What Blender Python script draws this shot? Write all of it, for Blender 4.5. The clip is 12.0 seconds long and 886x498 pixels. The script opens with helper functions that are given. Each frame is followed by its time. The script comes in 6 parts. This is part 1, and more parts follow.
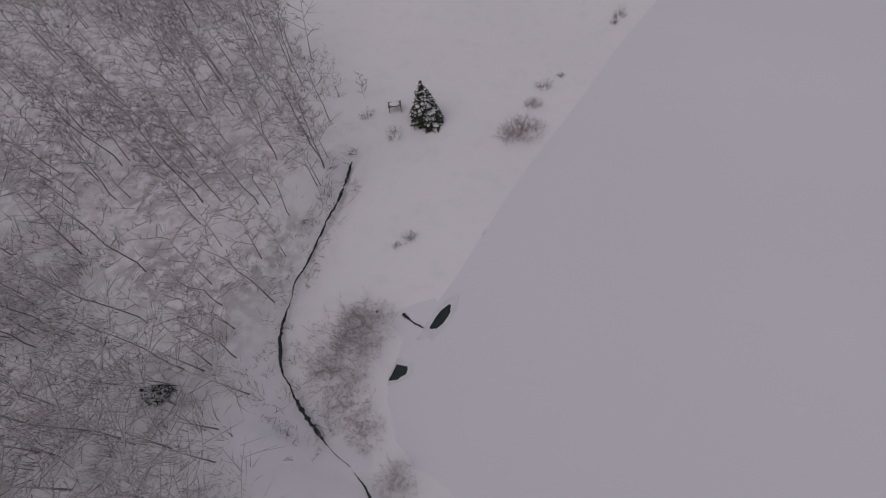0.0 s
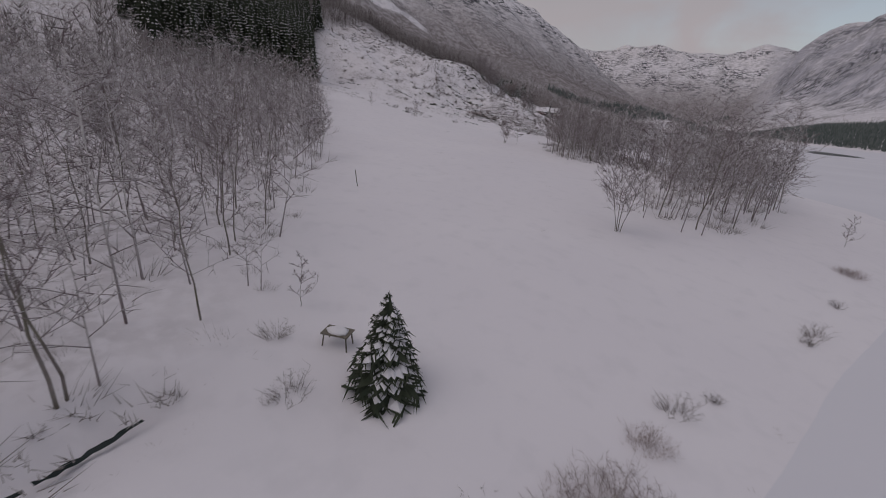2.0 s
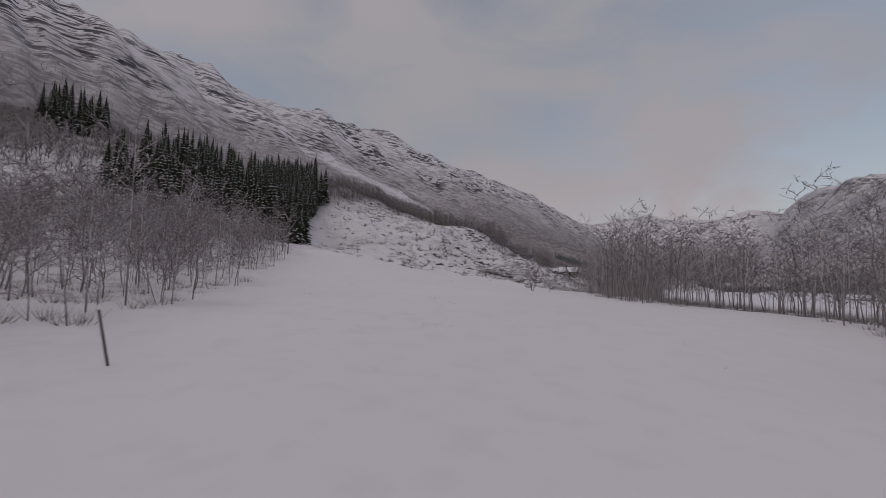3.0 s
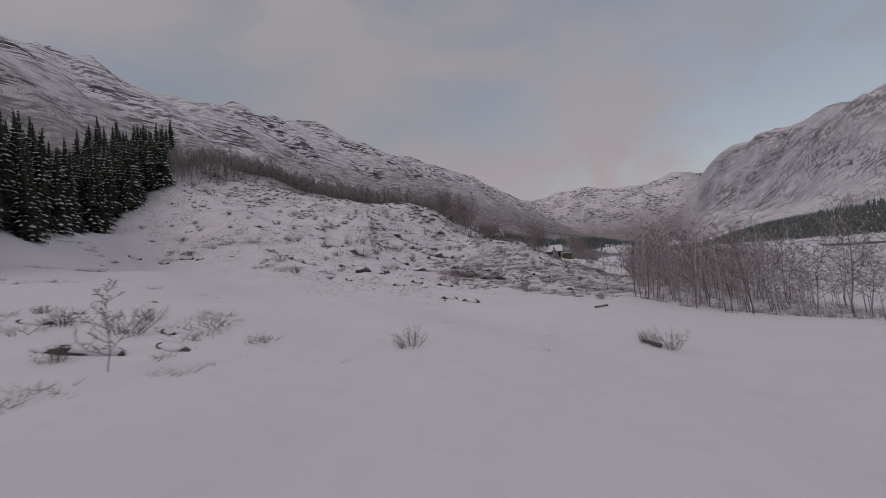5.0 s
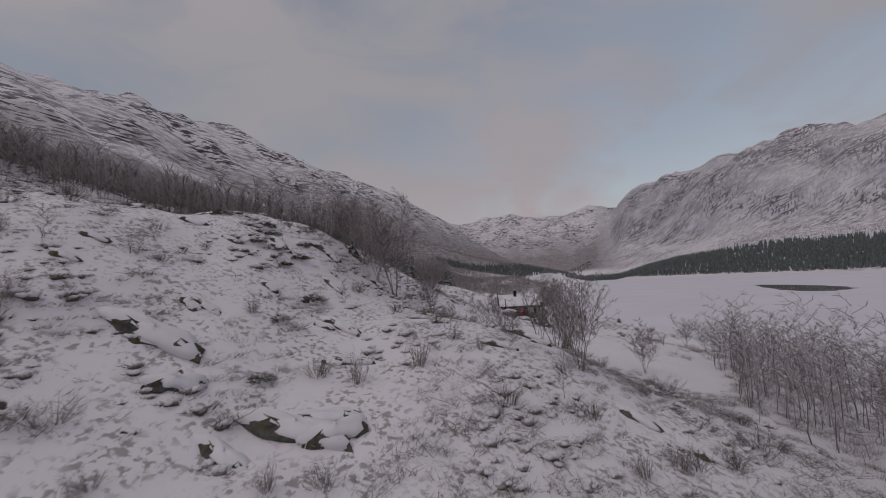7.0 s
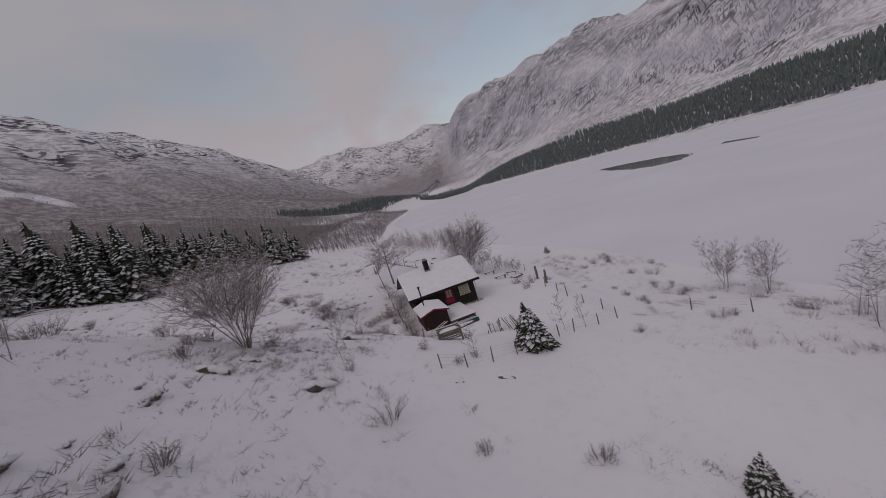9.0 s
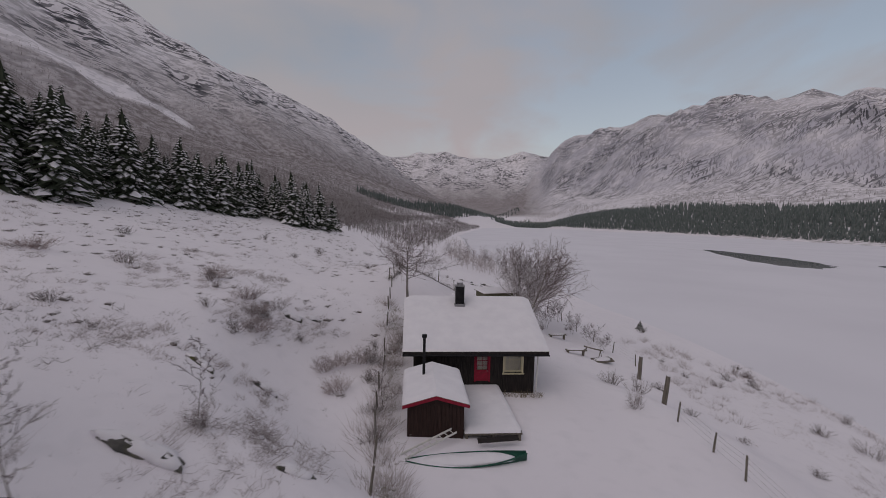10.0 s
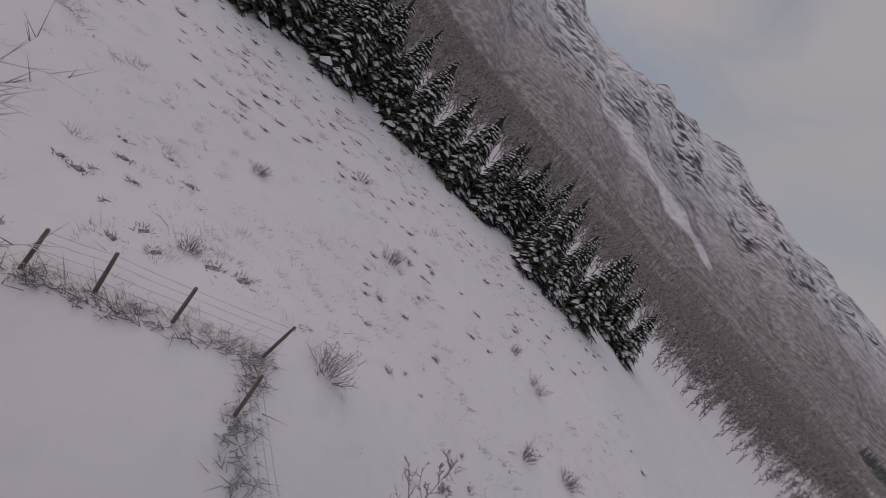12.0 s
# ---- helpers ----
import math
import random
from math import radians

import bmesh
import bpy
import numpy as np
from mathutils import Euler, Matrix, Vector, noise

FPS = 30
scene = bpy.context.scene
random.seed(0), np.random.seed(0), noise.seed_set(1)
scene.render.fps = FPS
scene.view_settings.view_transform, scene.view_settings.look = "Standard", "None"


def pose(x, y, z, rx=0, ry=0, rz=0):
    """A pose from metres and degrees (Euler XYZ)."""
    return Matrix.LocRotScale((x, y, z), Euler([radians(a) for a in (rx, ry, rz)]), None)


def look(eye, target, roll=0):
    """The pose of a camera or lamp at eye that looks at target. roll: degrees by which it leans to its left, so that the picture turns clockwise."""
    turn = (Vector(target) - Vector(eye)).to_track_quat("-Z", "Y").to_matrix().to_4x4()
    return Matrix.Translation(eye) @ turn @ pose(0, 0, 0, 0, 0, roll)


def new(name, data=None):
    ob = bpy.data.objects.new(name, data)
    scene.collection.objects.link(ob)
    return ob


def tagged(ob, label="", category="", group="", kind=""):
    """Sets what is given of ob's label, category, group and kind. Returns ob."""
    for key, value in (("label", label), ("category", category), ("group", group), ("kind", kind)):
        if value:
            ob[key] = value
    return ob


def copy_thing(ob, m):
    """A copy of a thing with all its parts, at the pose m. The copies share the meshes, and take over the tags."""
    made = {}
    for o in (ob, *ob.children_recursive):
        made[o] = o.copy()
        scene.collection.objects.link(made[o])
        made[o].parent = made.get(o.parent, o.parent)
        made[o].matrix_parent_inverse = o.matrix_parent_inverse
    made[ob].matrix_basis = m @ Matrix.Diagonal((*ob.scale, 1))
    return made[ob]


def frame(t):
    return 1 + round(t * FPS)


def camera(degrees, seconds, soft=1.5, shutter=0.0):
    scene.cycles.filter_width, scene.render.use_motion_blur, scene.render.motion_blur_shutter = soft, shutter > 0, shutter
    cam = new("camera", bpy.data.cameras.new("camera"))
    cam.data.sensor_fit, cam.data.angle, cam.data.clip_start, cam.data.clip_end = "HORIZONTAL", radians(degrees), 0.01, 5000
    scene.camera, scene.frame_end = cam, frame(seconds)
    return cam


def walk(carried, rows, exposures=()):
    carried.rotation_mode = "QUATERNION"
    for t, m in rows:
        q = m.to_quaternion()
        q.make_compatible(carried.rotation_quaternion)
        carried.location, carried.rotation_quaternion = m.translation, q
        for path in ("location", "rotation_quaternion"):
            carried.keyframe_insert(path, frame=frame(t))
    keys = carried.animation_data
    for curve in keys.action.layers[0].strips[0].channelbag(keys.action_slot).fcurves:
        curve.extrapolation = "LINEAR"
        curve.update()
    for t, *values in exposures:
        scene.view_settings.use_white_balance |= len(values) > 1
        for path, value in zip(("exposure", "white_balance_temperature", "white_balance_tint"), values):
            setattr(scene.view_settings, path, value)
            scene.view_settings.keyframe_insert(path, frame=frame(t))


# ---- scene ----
cam = camera(94.5, 12.0, soft=0.8, shutter=0.08)


def ypr(x, y, z, yaw, pitch, roll):
    """A camera pose from its place, its heading to the left of +y, its tilt up and its lean, in degrees."""
    c = math.cos(radians(pitch))
    ahead = Vector((-math.sin(radians(yaw)) * c, math.cos(radians(yaw)) * c, math.sin(radians(pitch))))
    eye = Vector((x, y, z))
    return look(eye, eye + ahead, roll)


PATH = [
    (0.0, ypr(81.64, -208.75, 16.36, 24.89, -56.00, -9.05)),
    (0.5, ypr(82.07, -207.24, 15.03, 27.19, -50.22, 3.62)),
    (1.0, ypr(82.69, -204.96, 13.92, 31.18, -42.22, 10.49)),
    (1.5, ypr(81.48, -201.97, 11.02, 31.34, -35.09, 9.52)),
    (2.0, ypr(79.28, -197.16, 7.44, 34.27, -18.96, 5.25)),
    (2.5, ypr(74.08, -190.37, 4.87, 35.26, -6.48, 5.25)),
    (2.7, ypr(72.26, -186.36, 4.39, 36.78, -0.18, 3.26)),
    (3.1, ypr(67.88, -178.86, 3.82, 37.98, 4.75, 1.74)),
    (3.5, ypr(62.41, -171.85, 3.97, 37.59, 4.10, 1.71)),
    (3.9, ypr(56.39, -164.53, 4.71, 36.01, 1.22, 1.57)),
    (4.3, ypr(50.40, -156.10, 5.93, 33.63, -0.59, -0.28)),
    (4.5, ypr(47.50, -151.47, 6.64, 32.31, -0.67, -1.90)),
    (5.0, ypr(40.12, -138.62, 7.49, 30.63, 2.69, -5.12)),
    (5.5, ypr(33.37, -125.90, 8.70, 29.62, 3.90, -2.82)),
    (6.0, ypr(27.83, -114.14, 10.32, 33.02, 4.01, 3.78)),
    (6.5, ypr(22.30, -103.00, 12.60, 29.69, 5.80, 0.51)),
    (7.0, ypr(16.80, -91.50, 15.30, 20.23, 4.85, -3.54)),
    (7.5, ypr(12.03, -79.89, 18.00, 14.28, 1.66, -6.27)),
    (8.1, ypr(8.29, -68.21, 20.62, 8.12, -2.36, -14.76)),
    (8.5, ypr(6.10, -59.68, 20.80, 4.57, -5.56, -17.66)),
    (8.9, ypr(4.42, -51.13, 20.27, 2.56, -7.74, -17.33)),
    (9.5, ypr(3.33, -39.38, 19.12, 4.75, -6.77, -9.14)),
    (9.9, ypr(3.26, -29.76, 17.64, 9.70, -4.37, 0.45)),
    (10.1, ypr(3.55, -25.10, 16.73, 11.86, -4.08, 2.73)),
    (10.2, ypr(3.83, -22.79, 16.25, 13.79, -3.54, 4.36)),
    (10.5, ypr(3.11, -15.47, 15.42, 13.55, -1.66, 4.53)),
    (11.0, ypr(2.22, -3.52, 15.10, 17.18, -0.35, 9.00)),
    (11.2, ypr(1.95, 1.00, 15.30, 20.60, -0.50, 12.60)),
    (11.5, ypr(1.87, 5.92, 16.30, 37.53, -1.63, 24.20)),
    (11.8, ypr(0.95, 11.00, 17.60, 59.80, -4.60, 34.50)),
    (12.0, ypr(0.35, 14.02, 18.38, 70.52, -9.12, 39.07)),
]
walk(cam, PATH, [(0, .03, 6720, 14.6), (2, .0, 6640, 12.6), (2.7, .0, 6680, 13.6), (4.3, -.03, 6720, 15), (7.7, -.06, 6720, 14.8), (9.3, .05, 6720, 14.2), (12, .05, 6780, 14)])

# ---- sky and light ----
world = bpy.data.worlds.new("overcast_sky")
scene.world = world
world.use_nodes = True
tree = world.node_tree
back = tree.nodes["Background"]
blue = tree.nodes.new("ShaderNodeTexSky")
blue.sky_type, blue.sun_disc = "NISHITA", False
blue.sun_elevation, blue.sun_rotation = radians(10), radians(215)
dim = tree.nodes.new("ShaderNodeMix")
dim.data_type, dim.blend_type = "RGBA", "MULTIPLY"
dim.inputs[0].default_value = 1
dim.inputs[7].default_value = (.138, .143, .148, 1)
tree.links.new(blue.outputs[0], dim.inputs[6])
where = tree.nodes.new("ShaderNodeTexCoord")
squash = tree.nodes.new("ShaderNodeMapping")
squash.inputs["Scale"].default_value = (1.1, 1.0, 2.4)
squash.inputs["Rotation"].default_value = (.1, .25, -.3)
cloud = tree.nodes.new("ShaderNodeTexNoise")
cloud.inputs["Scale"].default_value, cloud.inputs["Detail"].default_value = 2.3, 8
cloud.inputs["Distortion"].default_value = .5
cover = tree.nodes.new("ShaderNodeValToRGB")
cover.color_ramp.elements[0].position, cover.color_ramp.elements[1].position = .38, .56
cover.color_ramp.elements[0].color = (.62, .62, .62, 1)
tint = tree.nodes.new("ShaderNodeTexNoise")
tint.inputs["Scale"].default_value, tint.inputs["Detail"].default_value = 1.1, 3
shade = tree.nodes.new("ShaderNodeValToRGB")
shade.color_ramp.elements[0].position, shade.color_ramp.elements[1].position = .30, .72
shade.color_ramp.elements[0].color = (.275, .29, .32, 1)
shade.color_ramp.elements[1].color = (.366, .338, .356, 1)
veil = tree.nodes.new("ShaderNodeMix")
veil.data_type = "RGBA"
tree.links.new(where.outputs["Generated"], squash.inputs[0])
tree.links.new(squash.outputs[0], cloud.inputs[0])
tree.links.new(squash.outputs[0], tint.inputs[0])
tree.links.new(cloud.outputs[0], cover.inputs[0])
tree.links.new(tint.outputs[0], shade.inputs[0])
tree.links.new(cover.outputs[0], veil.inputs[0])
tree.links.new(dim.outputs[2], veil.inputs[6])
tree.links.new(shade.outputs[0], veil.inputs[7])
tree.links.new(veil.outputs[2], back.inputs[0])
back.inputs[1].default_value = 1.05
sun = new("sun", bpy.data.lights.new("sun", "SUN"))
sun.data.energy, sun.data.angle, sun.data.color = .46, radians(40), (1, .93, .9)
sun.matrix_world = look((0, 0, 80), (35, 50, 0))

# ---- materials ----
class Mat:
    """A node material with a few short ways to build it."""

    def __init__(self, name, colour=(.5, .5, .5), rough_=.8, metal=0.0):
        self.m = bpy.data.materials.new(name)
        self.m.use_nodes = True
        self.t = self.m.node_tree
        self.b = self.t.nodes["Principled BSDF"]
        self.b.inputs["Base Color"].default_value = (*colour, 1)
        self.b.inputs["Roughness"].default_value = rough_
        self.b.inputs["Metallic"].default_value = metal
        self.b.inputs["Specular IOR Level"].default_value = .25
        self.place = self.t.nodes.new("ShaderNodeNewGeometry")

    def node(self, kind, **sets):
        n = self.t.nodes.new(kind)
        for key, value in sets.items():
            n.inputs[key].default_value = value
        return n

    def link(self, a, b):
        self.t.links.new(a, b)

    def noise(self, size, detail=4, stretch=(1, 1, 1), lo=.35, hi=.65):
        """A mask from noise with features of that size in metres."""
        mp = self.node("ShaderNodeMapping")
        mp.inputs["Scale"].default_value = stretch
        self.link(self.place.outputs["Position"], mp.inputs[0])
        n = self.node("ShaderNodeTexNoise", Scale=1 / size, Detail=detail)
        self.link(mp.outputs[0], n.inputs["Vector"])
        r = self.node("ShaderNodeMapRange")
        r.inputs[1].default_value, r.inputs[2].default_value = lo, hi
        self.link(n.outputs[0], r.inputs[0])
        return r.outputs[0]

    def mix(self, a, b, by):
        n = self.node("ShaderNodeMix")
        n.data_type = "RGBA"
        for k, c in ((6, a), (7, b)):
            if isinstance(c, tuple):
                n.inputs[k].default_value = (*c, 1)
            else:
                self.link(c, n.inputs[k])
        if isinstance(by, float):
            n.inputs[0].default_value = by
        else:
            self.link(by, n.inputs[0])
        return n.outputs[2]

    def sums(self, op, a, b):
        n = self.node("ShaderNodeMath")
        n.operation, n.use_clamp = op, op != "SUBTRACT"
        for k, c in ((0, a), (1, b)):
            if isinstance(c, (int, float)):
                n.inputs[k].default_value = c
            else:
                self.link(c, n.inputs[k])
        return n.outputs[0]

    def sums_free(self, op, a, b):
        out = self.sums(op, a, b)
        out.node.use_clamp = False
        return out

    def ramp(self, value, lo, hi):
        r = self.node("ShaderNodeMapRange")
        r.inputs[1].default_value, r.inputs[2].default_value = lo, hi
        self.link(value, r.inputs[0])
        return r.outputs[0]

    def colour(self, c):
        self.link(c, self.b.inputs["Base Color"])
        return self

    def bump(self, height_, strength=.3, depth=.05):
        n = self.node("ShaderNodeBump", Strength=strength, Distance=depth)
        self.link(height_, n.inputs["Height"])
        self.link(n.outputs[0], self.b.inputs["Normal"])
        return self

    def chance(self):
        return self.node("ShaderNodeObjectInfo").outputs["Random"]

    def island(self):
        return self.place.outputs["Random Per Island"]


def two_tone(name, a, b, size, rough_=.85, bump_size=0.0, strength=.3, depth=.02, stretch=(1, 1, 1), metal=0.0):
    m = Mat(name, a, rough_, metal)
    m.colour(m.mix(a, b, m.noise(size, 5, stretch)))
    if bump_size:
        m.bump(m.noise(bump_size, 4, stretch, .2, .8), strength, depth)
    return m.m


def grain(m, size, detail, turn, scale, lo, hi):
    """A mask from noise drawn out along turned axes; scale is the stretch of each axis."""
    mp = m.node("ShaderNodeMapping")
    mp.vector_type = "TEXTURE"
    mp.inputs["Rotation"].default_value = turn
    mp.inputs["Scale"].default_value = scale
    m.link(m.place.outputs["Position"], mp.inputs[0])
    n = m.node("ShaderNodeTexNoise", Scale=1 / size, Detail=detail)
    m.link(mp.outputs[0], n.inputs["Vector"])
    return n.outputs[0] if lo is None else m.ramp(n.outputs[0], lo, hi)


def seams(m, value, wide):
    """Thin lines where a noise crosses its middle."""
    return m.ramp(m.sums("ABSOLUTE", m.sums("SUBTRACT", value, .5), 0), wide, 0)


def ground_material():
    m = Mat("snowfield", (.8, .8, .82), .9)
    xyz = m.node("ShaderNodeSeparateXYZ")
    m.link(m.place.outputs["Position"], xyz.inputs[0])
    nrm = m.node("ShaderNodeSeparateXYZ")
    m.link(m.place.outputs["Normal"], nrm.inputs[0])
    snow = m.mix((.815, .785, .825), (.785, .755, .80), m.noise(9, 5))
    snow = m.mix(snow, (.70, .68, .72), m.sums("MULTIPLY", m.noise(.9, 5, (1, 1, 1), .52, .75), .45))
    rock = m.mix((.04, .042, .052), (.115, .115, .13), m.noise(14, 6))
    east = m.ramp(xyz.outputs[0], 20, 140)
    steep = m.ramp(nrm.outputs[2], .985, .74)
    # the eastern face: slabs with steep cracks, slanting seams and snowy ledges
    strike = radians(114)
    crack = grain(m, 3.4, 9, (0, .45, strike), (1, 6, 5), .54, .57)
    slant = grain(m, 5.5, 8, (0, -.75, strike), (1, 8, 5), .55, .58)
    slab_ = grain(m, 34, 8, (0, .35, strike), (1, 2, 2), .52, .60)
    ledge = m.sums("MULTIPLY", grain(m, 5, 8, (0, .12, strike), (6, 6, 1), .53, .56), m.ramp(xyz.outputs[2], 200, 330))
    patchy = m.noise(150, 4, (1, 1, 1), .38, .62)
    face = m.sums("MAXIMUM", m.sums("MAXIMUM", m.sums("MULTIPLY", crack, .95), m.sums("MULTIPLY", slant, .9)), m.sums("MAXIMUM", m.sums("MULTIPLY", slab_, m.sums("MULTIPLY", steep, .4)), m.sums("MULTIPLY", ledge, .85)))
    face = m.sums("MULTIPLY", m.sums("MULTIPLY", face, m.ramp(nrm.outputs[2], .985, .93)), m.sums("ADD", .3, m.sums("MULTIPLY", patchy, .7)))
    # the western fells: white with thin ledges that run along the slope
    rim = grain(m, 8, 6, (0, .1, radians(82)), (5, 4, 1), .525, .565)
    knob = m.noise(11, 7, (1, .6, 1), .535, .575)
    fell = m.sums("MULTIPLY", m.sums("MAXIMUM", rim, m.sums("MULTIPLY", knob, .8)), m.sums("ADD", .35, m.sums("MULTIPLY", m.noise(120, 5, (1, 1, 1), .42, .6), .85)))
    high_w = m.ramp(xyz.outputs[2], 170, 330)
    high_e = m.ramp(xyz.outputs[2], 18, 70)
    bare_w = m.sums("MULTIPLY", m.sums("MULTIPLY", fell, high_w), m.sums("SUBTRACT", 1, east))
    bare_e = m.sums("MULTIPLY", m.sums("MULTIPLY", face, high_e), east)
    # heath, stems and litter showing through the snow in the birch belt
    edge = m.noise(70, 6, (1, 1, 1), .3, .7)
    top = m.ramp(m.sums_free("ADD", xyz.outputs[2], m.sums_free("MULTIPLY", edge, 150)), 520, 390)
    low = m.sums("MULTIPLY", m.sums("MULTIPLY", m.ramp(xyz.outputs[2], 27, 40), top), m.sums("SUBTRACT", 1, east))
    # a clean white avalanche track through the wood
    lane = m.sums_free("ADD", m.sums_free("MULTIPLY", xyz.outputs[1], -.5), 880)
    off = m.sums_free("ABSOLUTE", m.sums_free("ADD", m.sums_free("ADD", m.sums_free("MULTIPLY", xyz.outputs[0], .87), lane), m.sums_free("MULTIPLY", m.noise(24, 4, (1, 1, 1), .2, .8), 14)), 0)
    track = m.sums("MULTIPLY", m.ramp(off, 30, 20), m.ramp(m.sums_free("ADD", m.sums_free("MULTIPLY", xyz.outputs[0], .5), m.sums_free("MULTIPLY", xyz.outputs[1], .87)), 290, 260))
    low = m.sums("MULTIPLY", low, m.sums("SUBTRACT", 1, track))
    heath = m.sums("MULTIPLY", m.sums("MULTIPLY", low, m.sums("ADD", .5, m.sums("MULTIPLY", m.ramp(m.sums_free("ADD", xyz.outputs[2], m.sums_free("MULTIPLY", edge, 80)), 330, 210), .5))), m.sums("ADD", .66, m.sums("MULTIPLY", m.noise(11, 7, (1, 1, 1), .38, .6), .34)))
    scree = m.sums("MULTIPLY", m.sums("MULTIPLY", m.ramp(xyz.outputs[0], 270, 350), m.ramp(xyz.outputs[2], 150, 60)), m.sums("MULTIPLY", m.noise(13, 7, (1, 1, 1), .45, .6), .6))
    c = m.mix(snow, (.165, .14, .138), m.sums("MULTIPLY", heath, .92))
    # litter and heath on the floor of the lakeside wood
    slope_ = m.sums_free("ADD", m.sums_free("MULTIPLY", xyz.outputs[0], .68), m.sums_free("MULTIPLY", xyz.outputs[1], .734))
    floor_ = m.sums("MULTIPLY", m.sums("MULTIPLY", m.ramp(slope_, -93.5, -99), m.ramp(xyz.outputs[0], 71.4, 69.4)), m.ramp(xyz.outputs[1], -128, -136))
    litter = m.sums("MULTIPLY", m.sums("MULTIPLY", m.noise(5, 6, (1, 1, 1), .36, .62), m.noise(.5, 5, (1, 1, 1), .38, .58)), floor_)
    c = m.mix(c, (.27, .235, .235), m.sums("MULTIPLY", litter, .6))
    hill = m.sums("MULTIPLY", m.sums("MULTIPLY", m.ramp(xyz.outputs[1], -112, -104), m.ramp(xyz.outputs[1], -34, -48)), m.sums("MULTIPLY", m.ramp(xyz.outputs[2], 3.5, 5.5), m.ramp(xyz.outputs[0], -70, -60)))
    bare = m.sums("MULTIPLY", m.sums("MULTIPLY", m.noise(.32, 5, (1, 1, 1), .52, .60), m.noise(2.6, 4, (1, 1, 1), .42, .56)), hill)
    c = m.mix(c, (.13, .105, .085), m.sums("MULTIPLY", bare, .6))
    c = m.mix(c, (.25, .235, .23), scree)
    # Steep eastern snow: thin cover over rock, with overcast shade put in as blue-grey.
    thin = m.sums("MULTIPLY", m.sums("MULTIPLY", steep, east), m.sums("MULTIPLY", high_e, m.sums("MULTIPLY", m.sums("ADD", .25, m.noise(60, 6, (1, 1, 1), .35, .65)), .62)))
    c = m.mix(c, (.40, .40, .48), thin)
    c = m.mix(c, rock, m.sums("MAXIMUM", bare_w, bare_e))
    m.colour(c)
    n = m.sums_free("MULTIPLY", m.noise(.55, 5, (1, 1, 1), .2, .8), .012)
    far = m.sums_free("MULTIPLY", m.sums("MAXIMUM", bare_w, bare_e), -1.3)
    crag = m.sums_free("MULTIPLY", m.sums("MULTIPLY", m.noise(24, 6, (1, 1, 1), .25, .75), m.ramp(xyz.outputs[2], 90, 220)), 4)
    m.bump(m.sums_free("ADD", m.sums_free("ADD", n, far), crag), .8, 1.0)
    return m.m


def twig_material(name, a, b, frost):
    m = Mat(name, a, .9)
    c = m.mix(a, b, m.chance())
    up = m.node("ShaderNodeSeparateXYZ")
    m.link(m.place.outputs["Normal"], up.inputs[0])
    lying = m.sums("MULTIPLY", m.ramp(up.outputs[2], .05, .75), frost)
    c = m.mix(c, (.78, .77, .79), lying)
    m.colour(c)
    return m.m


def bark_material():
    m = Mat("birch_bark", (.3, .28, .26), .85)
    c = m.mix((.30, .27, .26), (.17, .15, .14), m.noise(.25, 5, (1, 1, .5)))
    c = m.mix(c, (.17, .17, .10), m.sums("MULTIPLY", m.noise(.6, 3), .5))
    up = m.node("ShaderNodeSeparateXYZ")
    m.link(m.place.outputs["Normal"], up.inputs[0])
    c = m.mix(c, (.78, .77, .79), m.sums("MULTIPLY", m.ramp(up.outputs[2], .25, .7), .9))
    m.colour(c)
    m.bump(m.noise(.06, 4, (1, 1, .3)), .4, .01)
    return m.m


def needle_material(name, a, b):
    m = Mat(name, a, .8)
    m.colour(m.mix(a, b, m.island()))
    return m.m


def plank_material(name, a, b, width=.0):
    m = Mat(name, a, .75)
    c = m.mix(a, b, m.noise(.35, 6, (6, 6, .6), .35, .65))
    m.colour(c)
    m.bump(m.noise(.05, 3, (3, 3, .3)), .3, .004)
    return m.m


def stone_material():
    m = Mat("mossy_stone", (.2, .2, .2), .9)
    c = m.mix((.05, .05, .048), (.14, .135, .125), m.noise(.5, 6))
    c = m.mix(c, (.085, .085, .036), m.noise(.9, 4, (1, 1, 1), .5, .68))
    m.colour(c)
    m.bump(m.noise(.12, 5), .6, .03)
    return m.m


SNOWFIELD = ground_material()
SNOW = two_tone("lying_snow", (.80, .785, .82), (.75, .735, .775), .6, .9, .09, .25, .015)
ICE = two_tone("snowed_lake_ice", (.745, .735, .79), (.70, .69, .745), 34, .85, .7, .12, .02)
SLUSH = two_tone("grey_wet_slush", (.70, .69, .735), (.63, .62, .665), .5, .6)
WATER = two_tone("dark_open_water", (.02, .028, .028), (.035, .045, .045), .8, .12)
BARK = bark_material()
TWIG = twig_material("birch_twigs", (.17, .137, .142), (.225, .182, .188), .6)
SHRUB = twig_material("heath_twigs", (.095, .073, .064), (.14, .108, .094), .4)
FROSTED = twig_material("snow_edged_twigs", (.20, .16, .155), (.25, .205, .20), .8)
BRIAR = twig_material("pale_briar_twigs", (.27, .21, .205), (.34, .27, .26), .5)
WOODS = twig_material("far_birch_wood", (.135, .112, .11), (.16, .132, .13), .25)
NEEDLE = needle_material("spruce_needles", (.024, .033, .021), (.055, .066, .042))
JUNIPER = twig_material("juniper_needles", (.04, .05, .03), (.075, .08, .05), .8)
# Snow dust and distance haze are both put into this paler, bluer needle colour.
NEEDLE_HAZED_SNOWY = needle_material("far_spruce_needles", (.085, .11, .105), (.17, .19, .185))
STONE = stone_material()
DARK_WALL = plank_material("black_stained_boards", (.012, .010, .010), (.035, .028, .026))
